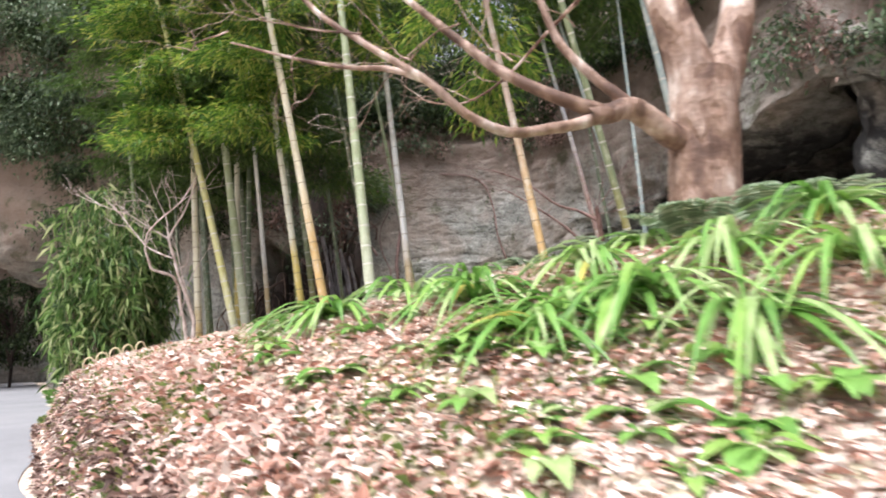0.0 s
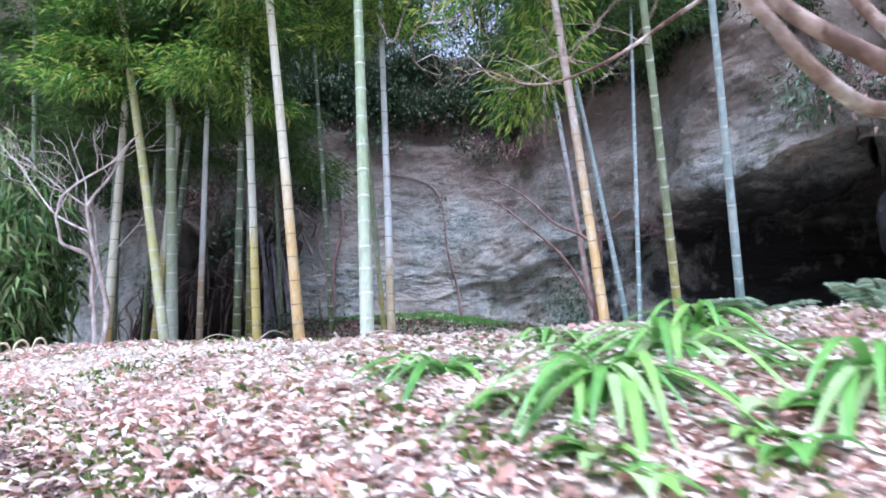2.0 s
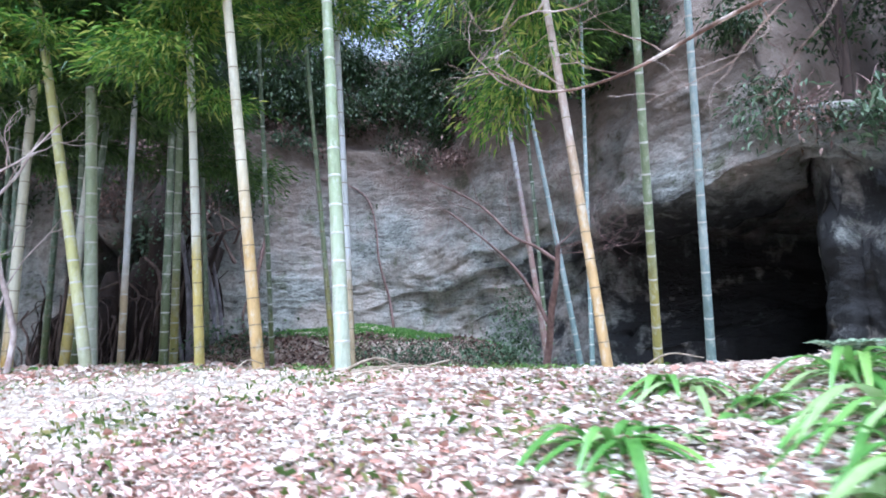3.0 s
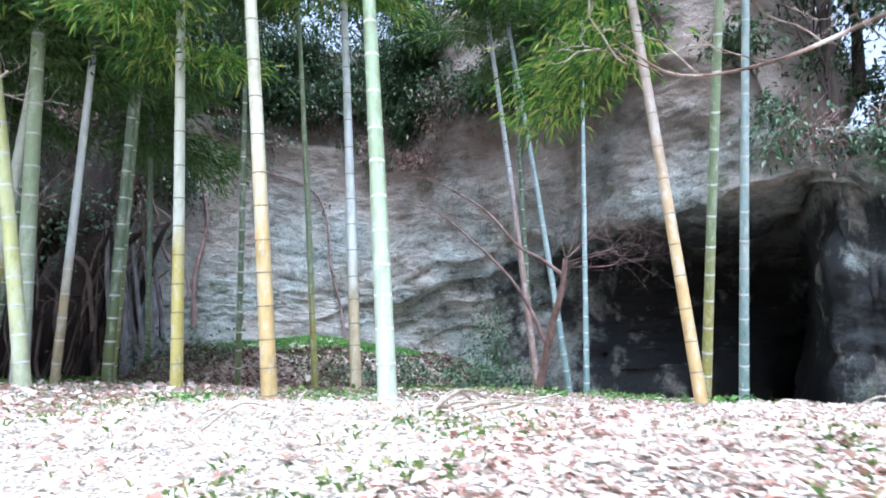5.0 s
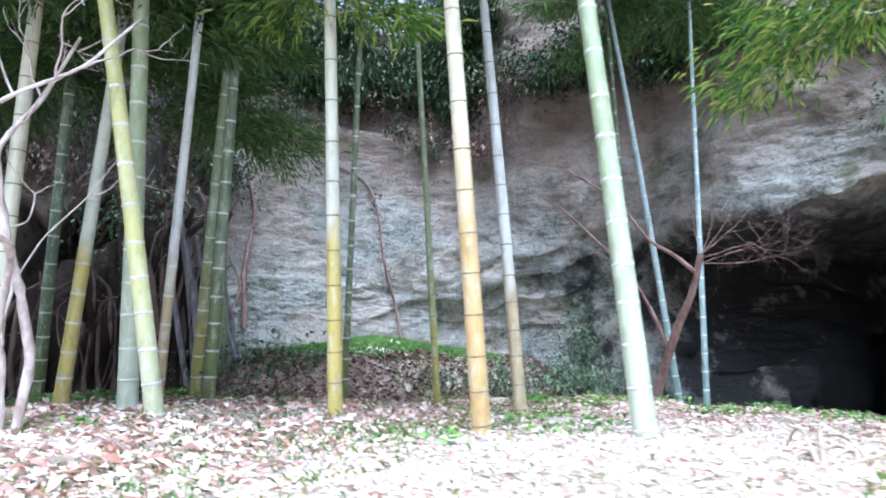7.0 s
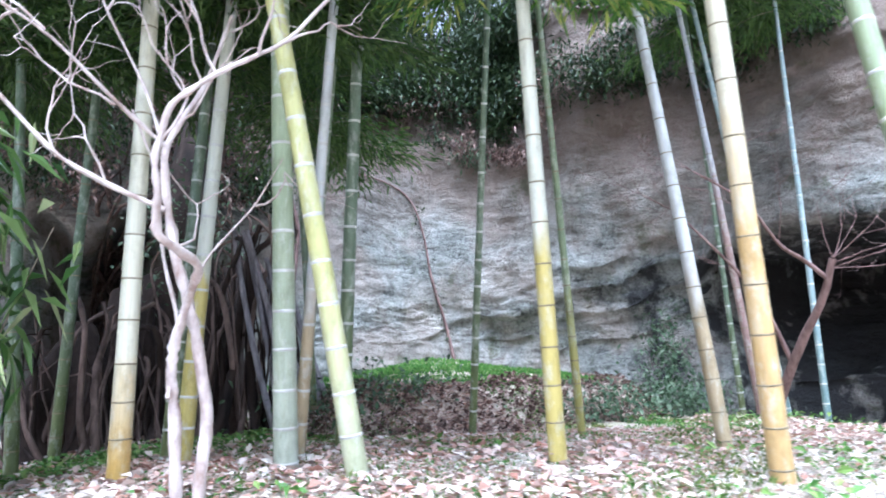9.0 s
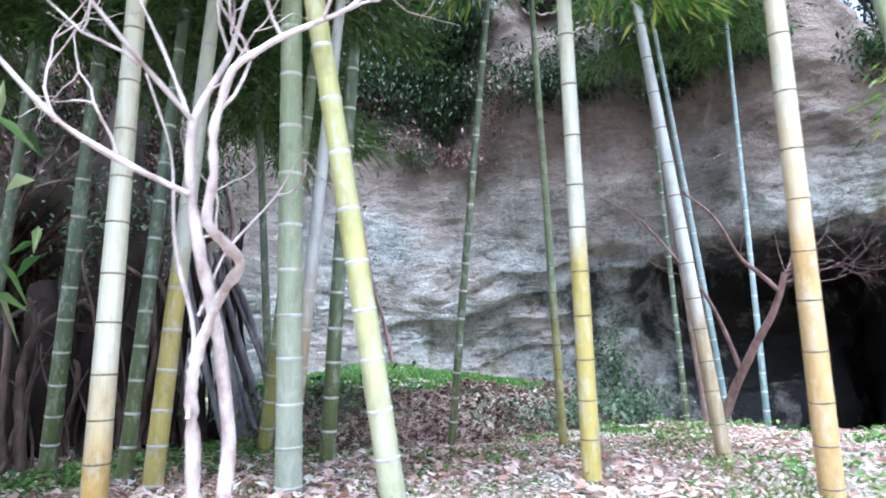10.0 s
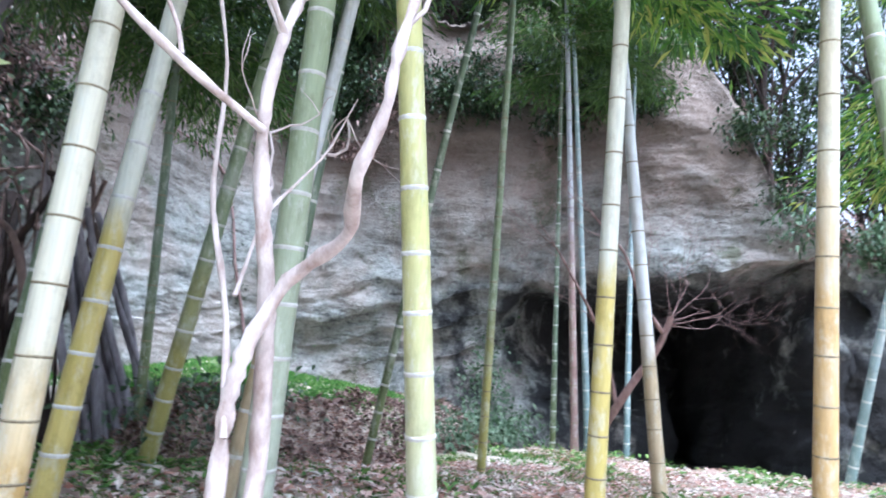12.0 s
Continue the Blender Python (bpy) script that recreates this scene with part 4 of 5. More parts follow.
for a, c in ((29.5, -3.2), (30.5, -1.8), (31.0, -4.4), (29.0, -0.6)):
    p = a * ALONG + c * ACROSS
    leafy_tree(p[0], p[1], 1.1, rng.uniform(2.6, 4.2), 1.5, EVERGREEN, 3600, 0.2, "dark green shrub at the bend of the road", 0.06, "shrubs by the road")
for x, y in ((-12.4, 20.6), (-14.0, 22.0), (-15.6, 24.5), (-11.0, 20.2)):
    leafy_tree(x, y, 11.2, rng.uniform(4.5, 6.0), 2.2, EVERGREEN, 6000, 0.2, "dark evergreen tree on top of the rock buttress")


def face_shrub(s, z, size, material, count, leaf, label, twigs=10, out=0.15):
    """A shrub that roots in the rock."""
    p = on_face(s, z, out)
    t = tagged(new("shrub"), label, "shrub", "plants on the rock")
    w, h = Heap(), Heap()
    toward = unit(on_face(s, z, 1.0) - on_face(s, z, 0.0))
    for _ in range(twigs):
        d = toward * rng.uniform(0.1, 0.7) + rng.normal(0, 0.5, 3) + (0, 0, 0.35)
        grow(w, p - toward * 0.25, d, size * 0.55, 0.012, 1, 0.2, 0.05)
    twig_part(t, w, RED_BARK)
    if count:
        pos = p + toward * size * 0.2 + rng.normal(0, 1, (count, 3)) * size * np.array((0.34, 0.34, 0.26))
        h.add(*leaves(pos, rng.normal(0, 0.7, (count, 3)) + toward * 0.4 + (0, 0, -0.5), rng.uniform(0.6, 1.3, count) * leaf, rng.uniform(0.3, 0.5, count) * leaf, 0.25, simple=True))
        tagged(part("foliage", h.mesh("foliage", material), t), kind="stuff")


face_shrub(S_RIGHT - 0.1, 5.2, 0.8, ROCK_FERN, 220, 0.12, "bare twiggy shrub on the ledge above the cave", 16)
face_shrub(S_RIGHT + 1.0, 5.0, 0.9, ROCK_FERN, 500, 0.14, "grey-green shrub on the rock shoulder")
face_shrub(S_RIGHT + 2.0, 4.4, 0.9, ROCK_FERN, 500, 0.14, "ferny green shrub beside the cave")
face_shrub(S_RIGHT + 1.5, 3.9, 0.4, ROCK_FERN, 160, 0.1, "fern hanging from the rock beside the cave", 4)
for k in range(14):
    s = S_RIGHT - 0.35 + 0.28 * k
    face_shrub(s, float(crest(s)) - 0.05, rng.uniform(0.4, 0.65), (EVERGREEN, ROCK_FERN, MOULD)[k % 3], 320, 0.1, ("dark green shrub on the rock shoulder", "grey-green ferns on the rock shoulder", "dead brown leaves and twigs on the rock shoulder")[k % 3], 10, -0.15)
for k in range(22):
    s = rng.uniform(S_BACK0 - 2.5, S_BACK1 + 2.0)
    face_shrub(s, ledge_height(s) + rng.uniform(0.2, 1.3), rng.uniform(0.5, 0.8), (MOULD, EVERGREEN, MOULD)[k % 3], 170, 0.1, ("tangle of brown leaves and roots on the rock ledge", "dark green shrub on the rock ledge")[k % 3 == 1], 10)
# paler fern leaves carry the distance haze in their colour
for k in range(34):
    s = rng.uniform(S_BACK0 - 11, S_BACK0 - 5.5)
    face_shrub(s, rng.uniform(8.2, 12.6), rng.uniform(0.9, 1.4), (EVERGREEN, ROCK_FERN, ROCK_FERN)[k % 3], 900, 0.14, "dull green growth on top of the rock buttress", 6, 0.1)
for k in range(26):
    s = rng.uniform(S_BACK0 - 7.5, S_BACK0 - 1)
    face_shrub(s, rng.uniform(5.0, 8.5), rng.uniform(0.7, 1.1), EVERGREEN, 700, 0.12, "dark ivy and shrubs hanging down the rock", 6, 0.1)
for k in range(16):
    s = S_RIGHT + rng.uniform(1.5, 6.0)
    face_shrub(s, rng.uniform(2.6, 5.0), rng.uniform(0.5, 0.8), (EVERGREEN, ROCK_FERN, EVERGREEN)[k % 3], 420, 0.1, ("dark shrub and bare vines on the rock beside the cave", "ferns growing from the rock beside the cave")[k % 3 == 1], 8, 0.08)
for k in range(26):
    s = rng.uniform(S_BACK0 - 1, S_BACK1 + 1.2)
    face_shrub(s, ledge_height(s) + rng.uniform(0.0, 0.3), rng.uniform(0.35, 0.6), (MOULD, ROCK_FERN)[k % 2], 130, 0.09, ("brown leaves and bare roots lying on the rock ledge", "ferns and bare roots lying on the rock ledge")[k % 2], 16, 0.05)
for k in range(20):
    s = rng.uniform(S_BACK0 - 3.0, S_BACK0 + 3.2)
    face_shrub(s, rng.uniform(4.6, 7.2), rng.uniform(0.6, 0.95), (MOULD, EVERGREEN)[k % 2], 520, 0.1, ("brown dead leaves and roots hanging on the rock", "dark ivy hanging on the rock")[k % 2], 9, 0.1)
for k in range(84):
    s = S_BACK0 - 2 + (S_BACK1 + 3.0 - S_BACK0) * (k + rng.random()) / 84
    face_shrub(s, rng.uniform(7.7, 9.8), rng.uniform(0.8, 1.2), EVERGREEN, 800, 0.12, "dark evergreen shrub on the upper rock", 5, 0.1)
for k in range(20):
    s = rng.uniform(S_BACK1, S_LIP + 1.6)
    face_shrub(s, rng.uniform(7.2, 8.8), rng.uniform(0.6, 1.0), EVERGREEN, 600, 0.12, "dark shrub hanging over the top of the rock", 8, 0.1)


def hanging_vine(points, r, label):
    pts = smooth_line([on_face(s, z, 0.04) for s, z in points], 24)
    t = tagged(new("vine"), label, "vine")
    part("stem", mesh_of("stem", *tube(pts, np.linspace(r, r * 0.4, 24), 6, 0.1), RED_BARK, True), t)
    n = 90
    pos = pts[rng.integers(0, 16, n)] + rng.normal(0, 0.07, (n, 3))
    tagged(part("foliage", mesh_of("foliage", *leaves(pos, rng.normal(0, 1, (n, 3)), 0.06, 0.035, simple=True), EVERGREEN), t), kind="stuff")


sv = station(1.9, 15.7)
hanging_vine([(sv, 2.7), (sv - 0.15, 3.4), (sv - 0.35, 4.2), (sv - 0.45, 5.0), (sv - 0.6, 5.7), (sv - 1.0, 6.0), (sv - 1.7, 6.1)], 0.03, "woody brown vine climbing the grey rock face")
hanging_vine([(sv - 2.9, 2.8), (sv - 2.95, 3.8), (sv - 2.8, 4.8), (sv - 2.9, 5.8), (sv - 2.7, 6.6)], 0.05, "ivy stem climbing the grey rock face")


# ---- the heap of old roots and poles against the rock ----
def root_heap():
    t = tagged(new("root_pile"), "heap of dark dead stumps and tangled roots against the rock", "roots")
    # stumps form a near-black mass, standing in for dark gaps behind the roots
    for k in range(14):
        x = -4.4 + 0.18 * k + rng.normal(0, 0.05)
        y = 13.6 + 0.12 * k + rng.normal(0, 0.1)
        hh = 1.0 + 0.11 * k + rng.uniform(-0.3, 0.4)
        z = float(lie(x, y)) - 0.1
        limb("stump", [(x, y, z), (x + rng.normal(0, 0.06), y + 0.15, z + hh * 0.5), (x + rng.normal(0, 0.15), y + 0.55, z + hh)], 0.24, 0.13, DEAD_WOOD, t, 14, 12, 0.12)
    for k in range(66):
        x = rng.uniform(-4.5, -2.1)
        f = (x + 4.5) / 2.4
        y = 13.15 + 0.3 * f + rng.uniform(-0.15, 0.5)
        z = float(lie(x, y)) - 0.05
        hh = rng.uniform(0.5, 1.0) * (1.3 + 1.4 * f)
        # most lean over to one side and then curl back
        run = rng.normal(0.1, 0.32)
        curl = rng.normal(0, 0.14)
        q = np.linspace(0, 1, 6)
        wild = rng.normal(0, 0.07, (6, 3))
        pts = np.stack((x + run * q + curl * np.sin(q * 3.0), y + 0.45 * q + 0.12 * np.sin(q * 5 + k), z + hh * (q - 0.12 * np.sin(q * 6))), 1) + wild * q[:, None]
        r = rng.choice((0.015, 0.025, 0.04, 0.065), p=(0.35, 0.35, 0.2, 0.1)) * rng.uniform(0.8, 1.2)
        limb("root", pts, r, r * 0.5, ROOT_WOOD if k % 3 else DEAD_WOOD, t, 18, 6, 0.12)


def dead_trunk():
    """A broken dead trunk with roots running up the rock behind the heap."""
    t = tagged(new("dead_trunk"), "tall dark dead trunk with roots clinging to the rock", "tree")
    # trunk added as a dark bulk behind the hanging roots
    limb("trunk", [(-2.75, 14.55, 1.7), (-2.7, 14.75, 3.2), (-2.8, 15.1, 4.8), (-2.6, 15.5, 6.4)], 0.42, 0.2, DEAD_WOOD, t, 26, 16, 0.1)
    for k in range(44):
        s = station(-2.8, 15.9) + rng.normal(0, 0.75)
        z0, z1 = rng.uniform(1.9, 4.2), rng.uniform(4.6, 6.9)
        out = rng.uniform(0.1, 0.5)
        pts = [on_face(s + rng.normal(0, 0.3), z0 + (z1 - z0) * q, out * (1 - 0.6 * q)) for q in (0, 0.2, 0.4, 0.6, 0.8, 1)]
        limb("root", pts, rng.uniform(0.02, 0.05), 0.012, ROOT_WOOD, t, 20, 6, 0.12)


def grey_poles():
    for k in range(14):
        x, y = -2.25 + 0.042 * k + rng.normal(0, 0.02), 13.0 + rng.uniform(-0.1, 0.2)
        z = float(lie(x, y)) - 0.05
        top = np.array((x - 0.3 + rng.normal(0, 0.04), y + 0.7, z + 2.45 - 0.075 * k + rng.uniform(-0.25, 0.1)))
        mid = (np.array((x, y, z)) + top) / 2 + rng.normal(0, 0.04, 3)
        r = rng.choice((0.018, 0.026, 0.036))
        pole = new("pole", mesh_of("pole", *tube(smooth_line([(x, y, z), mid, top], 10), np.linspace(r, r * 0.8, 10), 8, 0.04), GREY_POLE, True))
        tagged(pole, "weathered grey pole leaning in a stack against the rock", "pole", "stack of poles")


root_heap()
dead_trunk()
grey_poles()


# ---- plants on the bank ----
def strap_plant(x, y, count, size, lean=(-0.5, -0.6), label="clump of arching bright green strap leaves on the bank"):
    z = float(heights(np.array([x]), np.array([y]))[0])
    t = tagged(new("iris_clump"), label, "plant", "iris clumps")
    for _ in range(count):
        a = rng.uniform(0, 2 * math.pi)
        d = np.array((math.cos(a), math.sin(a))) + np.array(lean) * rng.uniform(0, 1.1)
        d = d / np.linalg.norm(d)
        L = size * rng.uniform(0.65, 1.2)
        w = rng.uniform(0.024, 0.038)
        lift, k = rng.uniform(0.45, 0.95), np.linspace(0, 1, 8)
        side = np.array((-d[1], d[0], 0))
        out = L * (k * 0.85 * math.sqrt(1 - lift ** 2) + 0.45 * k ** 2)
        up = L * (lift * k * 1.1 - (0.75 + 0.45 * lift) * k ** 2.2)
        mid = np.stack((x + rng.normal(0, 0.03) + d[0] * out, y + rng.normal(0, 0.03) + d[1] * out, z + up), 1)
        ww = w * np.array((0.55, 0.85, 1.0, 1.0, 0.95, 0.8, 0.5, 0.03))
        v = np.concatenate((mid - side * ww[:, None] / 2 + (0, 0, 0.006), mid, mid + side * ww[:, None] / 2 + (0, 0, 0.006)))
        f = [(r * 8 + i, r * 8 + i + 1, (r + 1) * 8 + i + 1, (r + 1) * 8 + i) for r in range(2) for i in range(7)]
        # pale tone is picked often, putting sky sheen into the leaf colour
        part("leaf", mesh_of("leaf", v, f, STRAP_TONES[rng.choice(5, p=(0.26, 0.24, 0.18, 0.29, 0.03))], True), t)


def strap_tone(name, a, b):
    m, t, bs = blank(name, 0.3, 0.6)
    n = noise_node(t, 9.0, 4, 0.6, position(t)).outputs["Fac"]
    col = ramp(t, n, [(0.35, a), (0.65, b)])
    t.links.new(col, bs.inputs["Base Color"])
    tr = t.nodes.new("ShaderNodeBsdfTranslucent")
    t.links.new(col, tr.inputs["Color"])
    mx = t.nodes.new("ShaderNodeMixShader")
    mx.inputs[0].default_value = 0.3
    t.links.new(bs.outputs[0], mx.inputs[1])
    t.links.new(tr.outputs[0], mx.inputs[2])
    t.links.new(mx.outputs[0], t.nodes["Material Output"].inputs["Surface"])
    return m


STRAP_TONES = [strap_tone("strap_leaf_deep", (0.07, 0.19, 0.03), (0.14, 0.3, 0.06)), strap_tone("strap_leaf_green", (0.12, 0.28, 0.05), (0.2, 0.38, 0.09)), strap_tone("strap_leaf_fresh", (0.18, 0.34, 0.06), (0.28, 0.45, 0.12)),
               strap_tone("strap_leaf_pale", (0.25, 0.38, 0.13), (0.4, 0.5, 0.24)), strap_tone("strap_leaf_turning", (0.3, 0.38, 0.08), (0.55, 0.44, 0.12))]
for x, y, n, size in ((-0.5, 3.02, 30, 0.46), (-0.15, 3.3, 30, 0.52), (0.15, 2.85, 26, 0.5), (0.45, 2.45, 40, 0.62), (0.78, 2.3, 40, 0.6), (0.2, 3.7, 20, 0.45), (0.7, 2.9, 28, 0.5), (1.15, 2.45, 36, 0.55), (-0.85, 3.6, 18, 0.4), (1.05, 3.2, 20, 0.45), (-0.25, 4.05, 14, 0.36), (1.6, 2.5, 30, 0.5), (0.95, 1.95, 30, 0.5), (1.35, 2.0, 26, 0.5), (0.3, 2.2, 26, 0.5)):
    strap_plant(x, y, int(n * 1.3), size * 0.9)


def fern(x, y, size, label="silvery green fern fronds beside the tree", lift=0.55):
    z = float(lie(x, y))
    t = tagged(new("fern"), label, "fern", "ferns")
    for _ in range(9):
        a = rng.uniform(0, 2 * math.pi)
        d = np.array((math.cos(a), math.sin(a), 0))
        k = np.linspace(0.08, 1, 26)
        mid = np.array((x, y, z)) + d * (size * k)[:, None] + np.array((0, 0, 1.0)) * (size * (lift * 2 * k - 1.25 * lift * k ** 2))[:, None]
        side = np.array((-d[1], d[0], 0))
        ln = size * 0.34 * np.sin(np.pi * k ** 0.7) + 0.01
        pos = np.concatenate((mid, mid))
        way = np.concatenate((np.tile(side + d * 0.4, (26, 1)), np.tile(-side + d * 0.4, (26, 1)))) + rng.normal(0, 0.05, (52, 3))
        v, f = leaves(pos, way, np.concatenate((ln, ln)), size * 0.07, 0.15, simple=True)
        part("frond", mesh_of("frond", v, f, FERN_LEAF), t)


for x, y, s in ((1.2, 2.95, 0.3), (1.5, 2.85, 0.3), (1.85, 3.0, 0.3), (2.15, 3.4, 0.28), (1.0, 3.65, 0.26), (2.5, 3.2, 0.3), (0.6, 3.9, 0.24)):
    fern(x, y, s)


def broad_leaf(base, way, length, width):
    """One ovate leaf that arches over, with a raised edge on both sides of the midrib."""
    k = np.linspace(0, 1, 7)
    d = np.array((way[0], way[1], 0.0))
    d = d / np.linalg.norm(d)
    side = np.array((-d[1], d[0], 0))
    lift = way[2]
    mid = base + d * (length * k)[:, None] + np.array((0, 0, 1.0)) * (length * (lift * k - (0.35 + 0.6 * lift) * k ** 2))[:, None]
    ww = width * np.array((0.1, 0.55, 0.92, 1.0, 0.8, 0.45, 0.02))[:, None] / 2
    edge = np.array((0, 0, 0.22))
    v = np.concatenate((mid - side * ww + edge * ww, mid, mid + side * ww + edge * ww))
    f = [(r * 7 + i, r * 7 + i + 1, (r + 1) * 7 + i + 1, (r + 1) * 7 + i) for r in range(2) for i in range(6)]
    return v, f


def herb(x, y, size, n=9):
    z = float(heights(np.array([x]), np.array([y]))[0])
    t = tagged(new("herb"), "low rosette of broad green leaves among fallen leaves", "plant", "herbs on the bank")
    for _ in range(n):
        a, L = rng.uniform(0, 2 * math.pi), size * rng.uniform(0.6, 1.1)
        v, f = broad_leaf(np.array((x, y, z + 0.01)), (math.cos(a), math.sin(a), rng.uniform(0.2, 1.0)), L, L * rng.uniform(0.35, 0.5))
        part("leaf", mesh_of("leaf", v, f, STRAP_TONES[rng.integers(0, 4)], True), t)


for k in range(64):
    a, c = rng.uniform(0.6, 3.6), rng.uniform(0.75, 2.0)
    p = a * ALONG + c * ACROSS
    herb(p[0], p[1], rng.uniform(0.08, 0.16))
for x, y, s in ((0.05, 1.75, 0.15), (0.45, 1.5, 0.17), (0.3, 1.95, 0.15), (0.75, 1.7, 0.17), (-0.1, 2.2, 0.13), (0.6, 1.3, 0.15), (0.2, 1.55, 0.14), (0.9, 1.45, 0.16)):
    herb(x, y, s, 12)


def scatter(name, label, category, material, x, y, lift, length, width, tilt, droop=0.1, simple=False, upright=False):
    z = heights(x, y) + rng.uniform(*lift, len(x))
    a = rng.uniform(0, 2 * math.pi, len(x))
    if upright:
        way = np.stack((np.cos(a) * 0.5, np.sin(a) * 0.5, np.ones(len(x))), 1) + rng.normal(0, 0.2, (len(x), 3))
    else:
        way = np.stack((np.cos(a), np.sin(a), rng.normal(0.1, tilt, len(x))), 1)
    v, f = leaves(np.stack((x, y, z), 1), way, rng.uniform(*length, len(x)), rng.uniform(*width, len(x)), droop, 0.2, simple=simple)
    tagged(new(name, mesh_of(name, v, f, material)), label, category, kind="stuff")


def strip(n, a0, a1, c0, c1, thin=0.0, seed=0.0):
    """Random places on the terrace, with patches left open."""
    a, c = rng.uniform(a0, a1, n), rng.uniform(c0, c1, n)
    x, y = a * ALONG[0] + c * ACROSS[0], a * ALONG[1] + c * ACROSS[1]
    if thin:
        k = np.array([fbm(p * 0.9 + seed, q * 0.9, 5 + seed) for p, q in zip(x, y)]) > -0.45 + thin
        x, y = x[k], y[k]
    return x, y


x, y = strip(130000, -4, 5.4, 0.3, 4.5)
scatter("fallen_leaves", "thick litter of pinkish and brown fallen leaves on the bank", "fallen leaves", LITTER, x, y, (0.0, 0.022), (0.025, 0.062), (0.016, 0.034), 0.2)
x, y = strip(125000, 4.2, 9.3, 0.35, 5.2)
scatter("fallen_leaves", "pale dry bamboo leaves strewn over the terrace", "fallen leaves", STRAW, x, y, (0.0, 0.012), (0.02, 0.055), (0.007, 0.017), 0.16, simple=True)
x, y = strip(85000, 8.0, 15, 0.4, 6.2, 0.06)
scatter("fallen_leaves", "pinkish dry leaves among the bamboo", "fallen leaves", LITTER, x, y, (0.0, 0.02), (0.03, 0.07), (0.014, 0.03), 0.3, simple=True)
x, y = strip(40000, -3, 8.3, 4.4, 9.5, 0.25)
k = (y < 13.5) & (bench(x, y) < 0.1) & (x - 0.2 * np.abs(y - 9.2) + rng.normal(0, 0.15, len(x)) < 2.35)
scatter("fallen_leaves", "dry reddish leaves in front of the rock", "fallen leaves", LITTER, x[k], y[k], (0.0, 0.02), (0.04, 0.09), (0.016, 0.04), 0.22, simple=True)
# pale leaves strewn thickly to brighten the ground under the crowns
x, y = strip(80000, 8.4, 14, 0.4, 4.2)
scatter("fallen_leaves", "pale dry bamboo leaves lying between the culms", "fallen leaves", STRAW, x, y, (0.0, 0.02), (0.025, 0.06), (0.009, 0.02), 0.2, simple=True)
x, y = strip(9000, 3.6, 14, 0.35, 5.2)
scatter("fallen_leaves", "scattered reddish leaves on the terrace", "fallen leaves", LITTER, x, y, (0.01, 0.03), (0.035, 0.08), (0.02, 0.04), 0.3)
x, y = rng.uniform(-2.4, 3.6, 15000), rng.uniform(11.2, 13.5, 15000)
d = bench(x, y)
k = (d > 0.02) & (d < 1.0 + 0.3 * np.sin(x * 3))
scatter("brown_litter", "brown leaf litter on the front of the bench", "fallen leaves", MOULD, x[k], y[k], (0.0, 0.05), (0.05, 0.11), (0.025, 0.05), 0.6)
x, y = rng.uniform(-2.4, 4.2, 26000), rng.uniform(11.6, 16, 26000)
d = bench(x, y)
k = (d > 0.75) & (y < 15.9)
scatter("grass", "short green grass on the bench under the rock", "grass", LUSH, x[k], y[k], (-0.01, 0.0), (0.05, 0.13), (0.008, 0.016), 0, 0.3, True, True)
x, y = strip(30000, 8, 14, 1.2, 7.0, 0.32, 21.0)
scatter("grass", "green grass and clover between the culms", "grass", LUSH, x, y, (-0.01, 0.0), (0.03, 0.08), (0.008, 0.018), 0, 0.3, True, True)
x, y = strip(26000, 2.6, 5.0, 0.9, 5.0)
scatter("fallen_leaves", "pale dry bamboo leaves among the fallen leaves of the bank", "fallen leaves", STRAW, x, y, (0.008, 0.03), (0.025, 0.06), (0.008, 0.02), 0.2, simple=True)
x, y = strip(42000, 3.5, 14, 1.0, 8.0, 0.42, 9.0)
k = (bench(x, y) < 0.3) & ((x * ALONG[0] + y * ALONG[1] > 7.6) | (rng.random(len(x)) < 0.05))
scatter("grass", "patchy short grass and weeds on the terrace", "grass", GRASS, x[k], y[k], (-0.01, 0.0), (0.04, 0.1), (0.007, 0.016), 0, 0.3, True, True)
x, y = strip(8000, 0, 6, 0.3, 3.0, 0.4, 4.0)
scatter("grass", "thin grass between the fallen leaves of the bank", "grass", GRASS, x, y, (-0.01, 0.01), (0.04, 0.1), (0.006, 0.013), 0, 0.5, True, True)
x, y = strip(5000, 8.5, 17, 0.3, 0.9)
scatter("grass", "bright green verge grass along the road", "grass", LUSH, x, y, (-0.01, 0.01), (0.05, 0.13), (0.008, 0.018), 0, 0.5, True, True)
x, y = strip(11000, -3, 8, 0.12, 0.7)
scatter("brown_litter", "brown leaf mould on the steep earth bank", "fallen leaves", LITTER, x, y, (0.0, 0.03), (0.04, 0.08), (0.02, 0.04), 0.6)
x, y = strip(12000, -3, 8, 0.06, 0.36)
scatter("brown_litter", "dark leaf mould gathered along the road edge", "fallen leaves", MOULD, x, y, (0.0, 0.03), (0.03, 0.07), (0.02, 0.04), 0.5)
x, y = strip(9000, 2.2, 9, 0.12, 0.55, 0.25, 30.0)
scatter("grass", "olive moss and short grass on the edge of the earth bank", "grass", GRASS, x, y, (-0.01, 0.01), (0.03, 0.08), (0.008, 0.02), 0, 0.5, True, True)
# weeds at the culms' feet and at the cave's threshold
x, y = strip(5200, 2.0, 9.5, 5.2, 8.2, 0.5, 2.0)
k = bench(x, y) < 0
scatter("weeds", "low broad-leaved weeds in front of the rock", "weeds", HERB_LEAF, x[k], y[k], (0.0, 0.06), (0.05, 0.1), (0.025, 0.045), 0.5)
x, y = strip(3600, 7, 13, 2.0, 4.6, 0.6, 12.0)
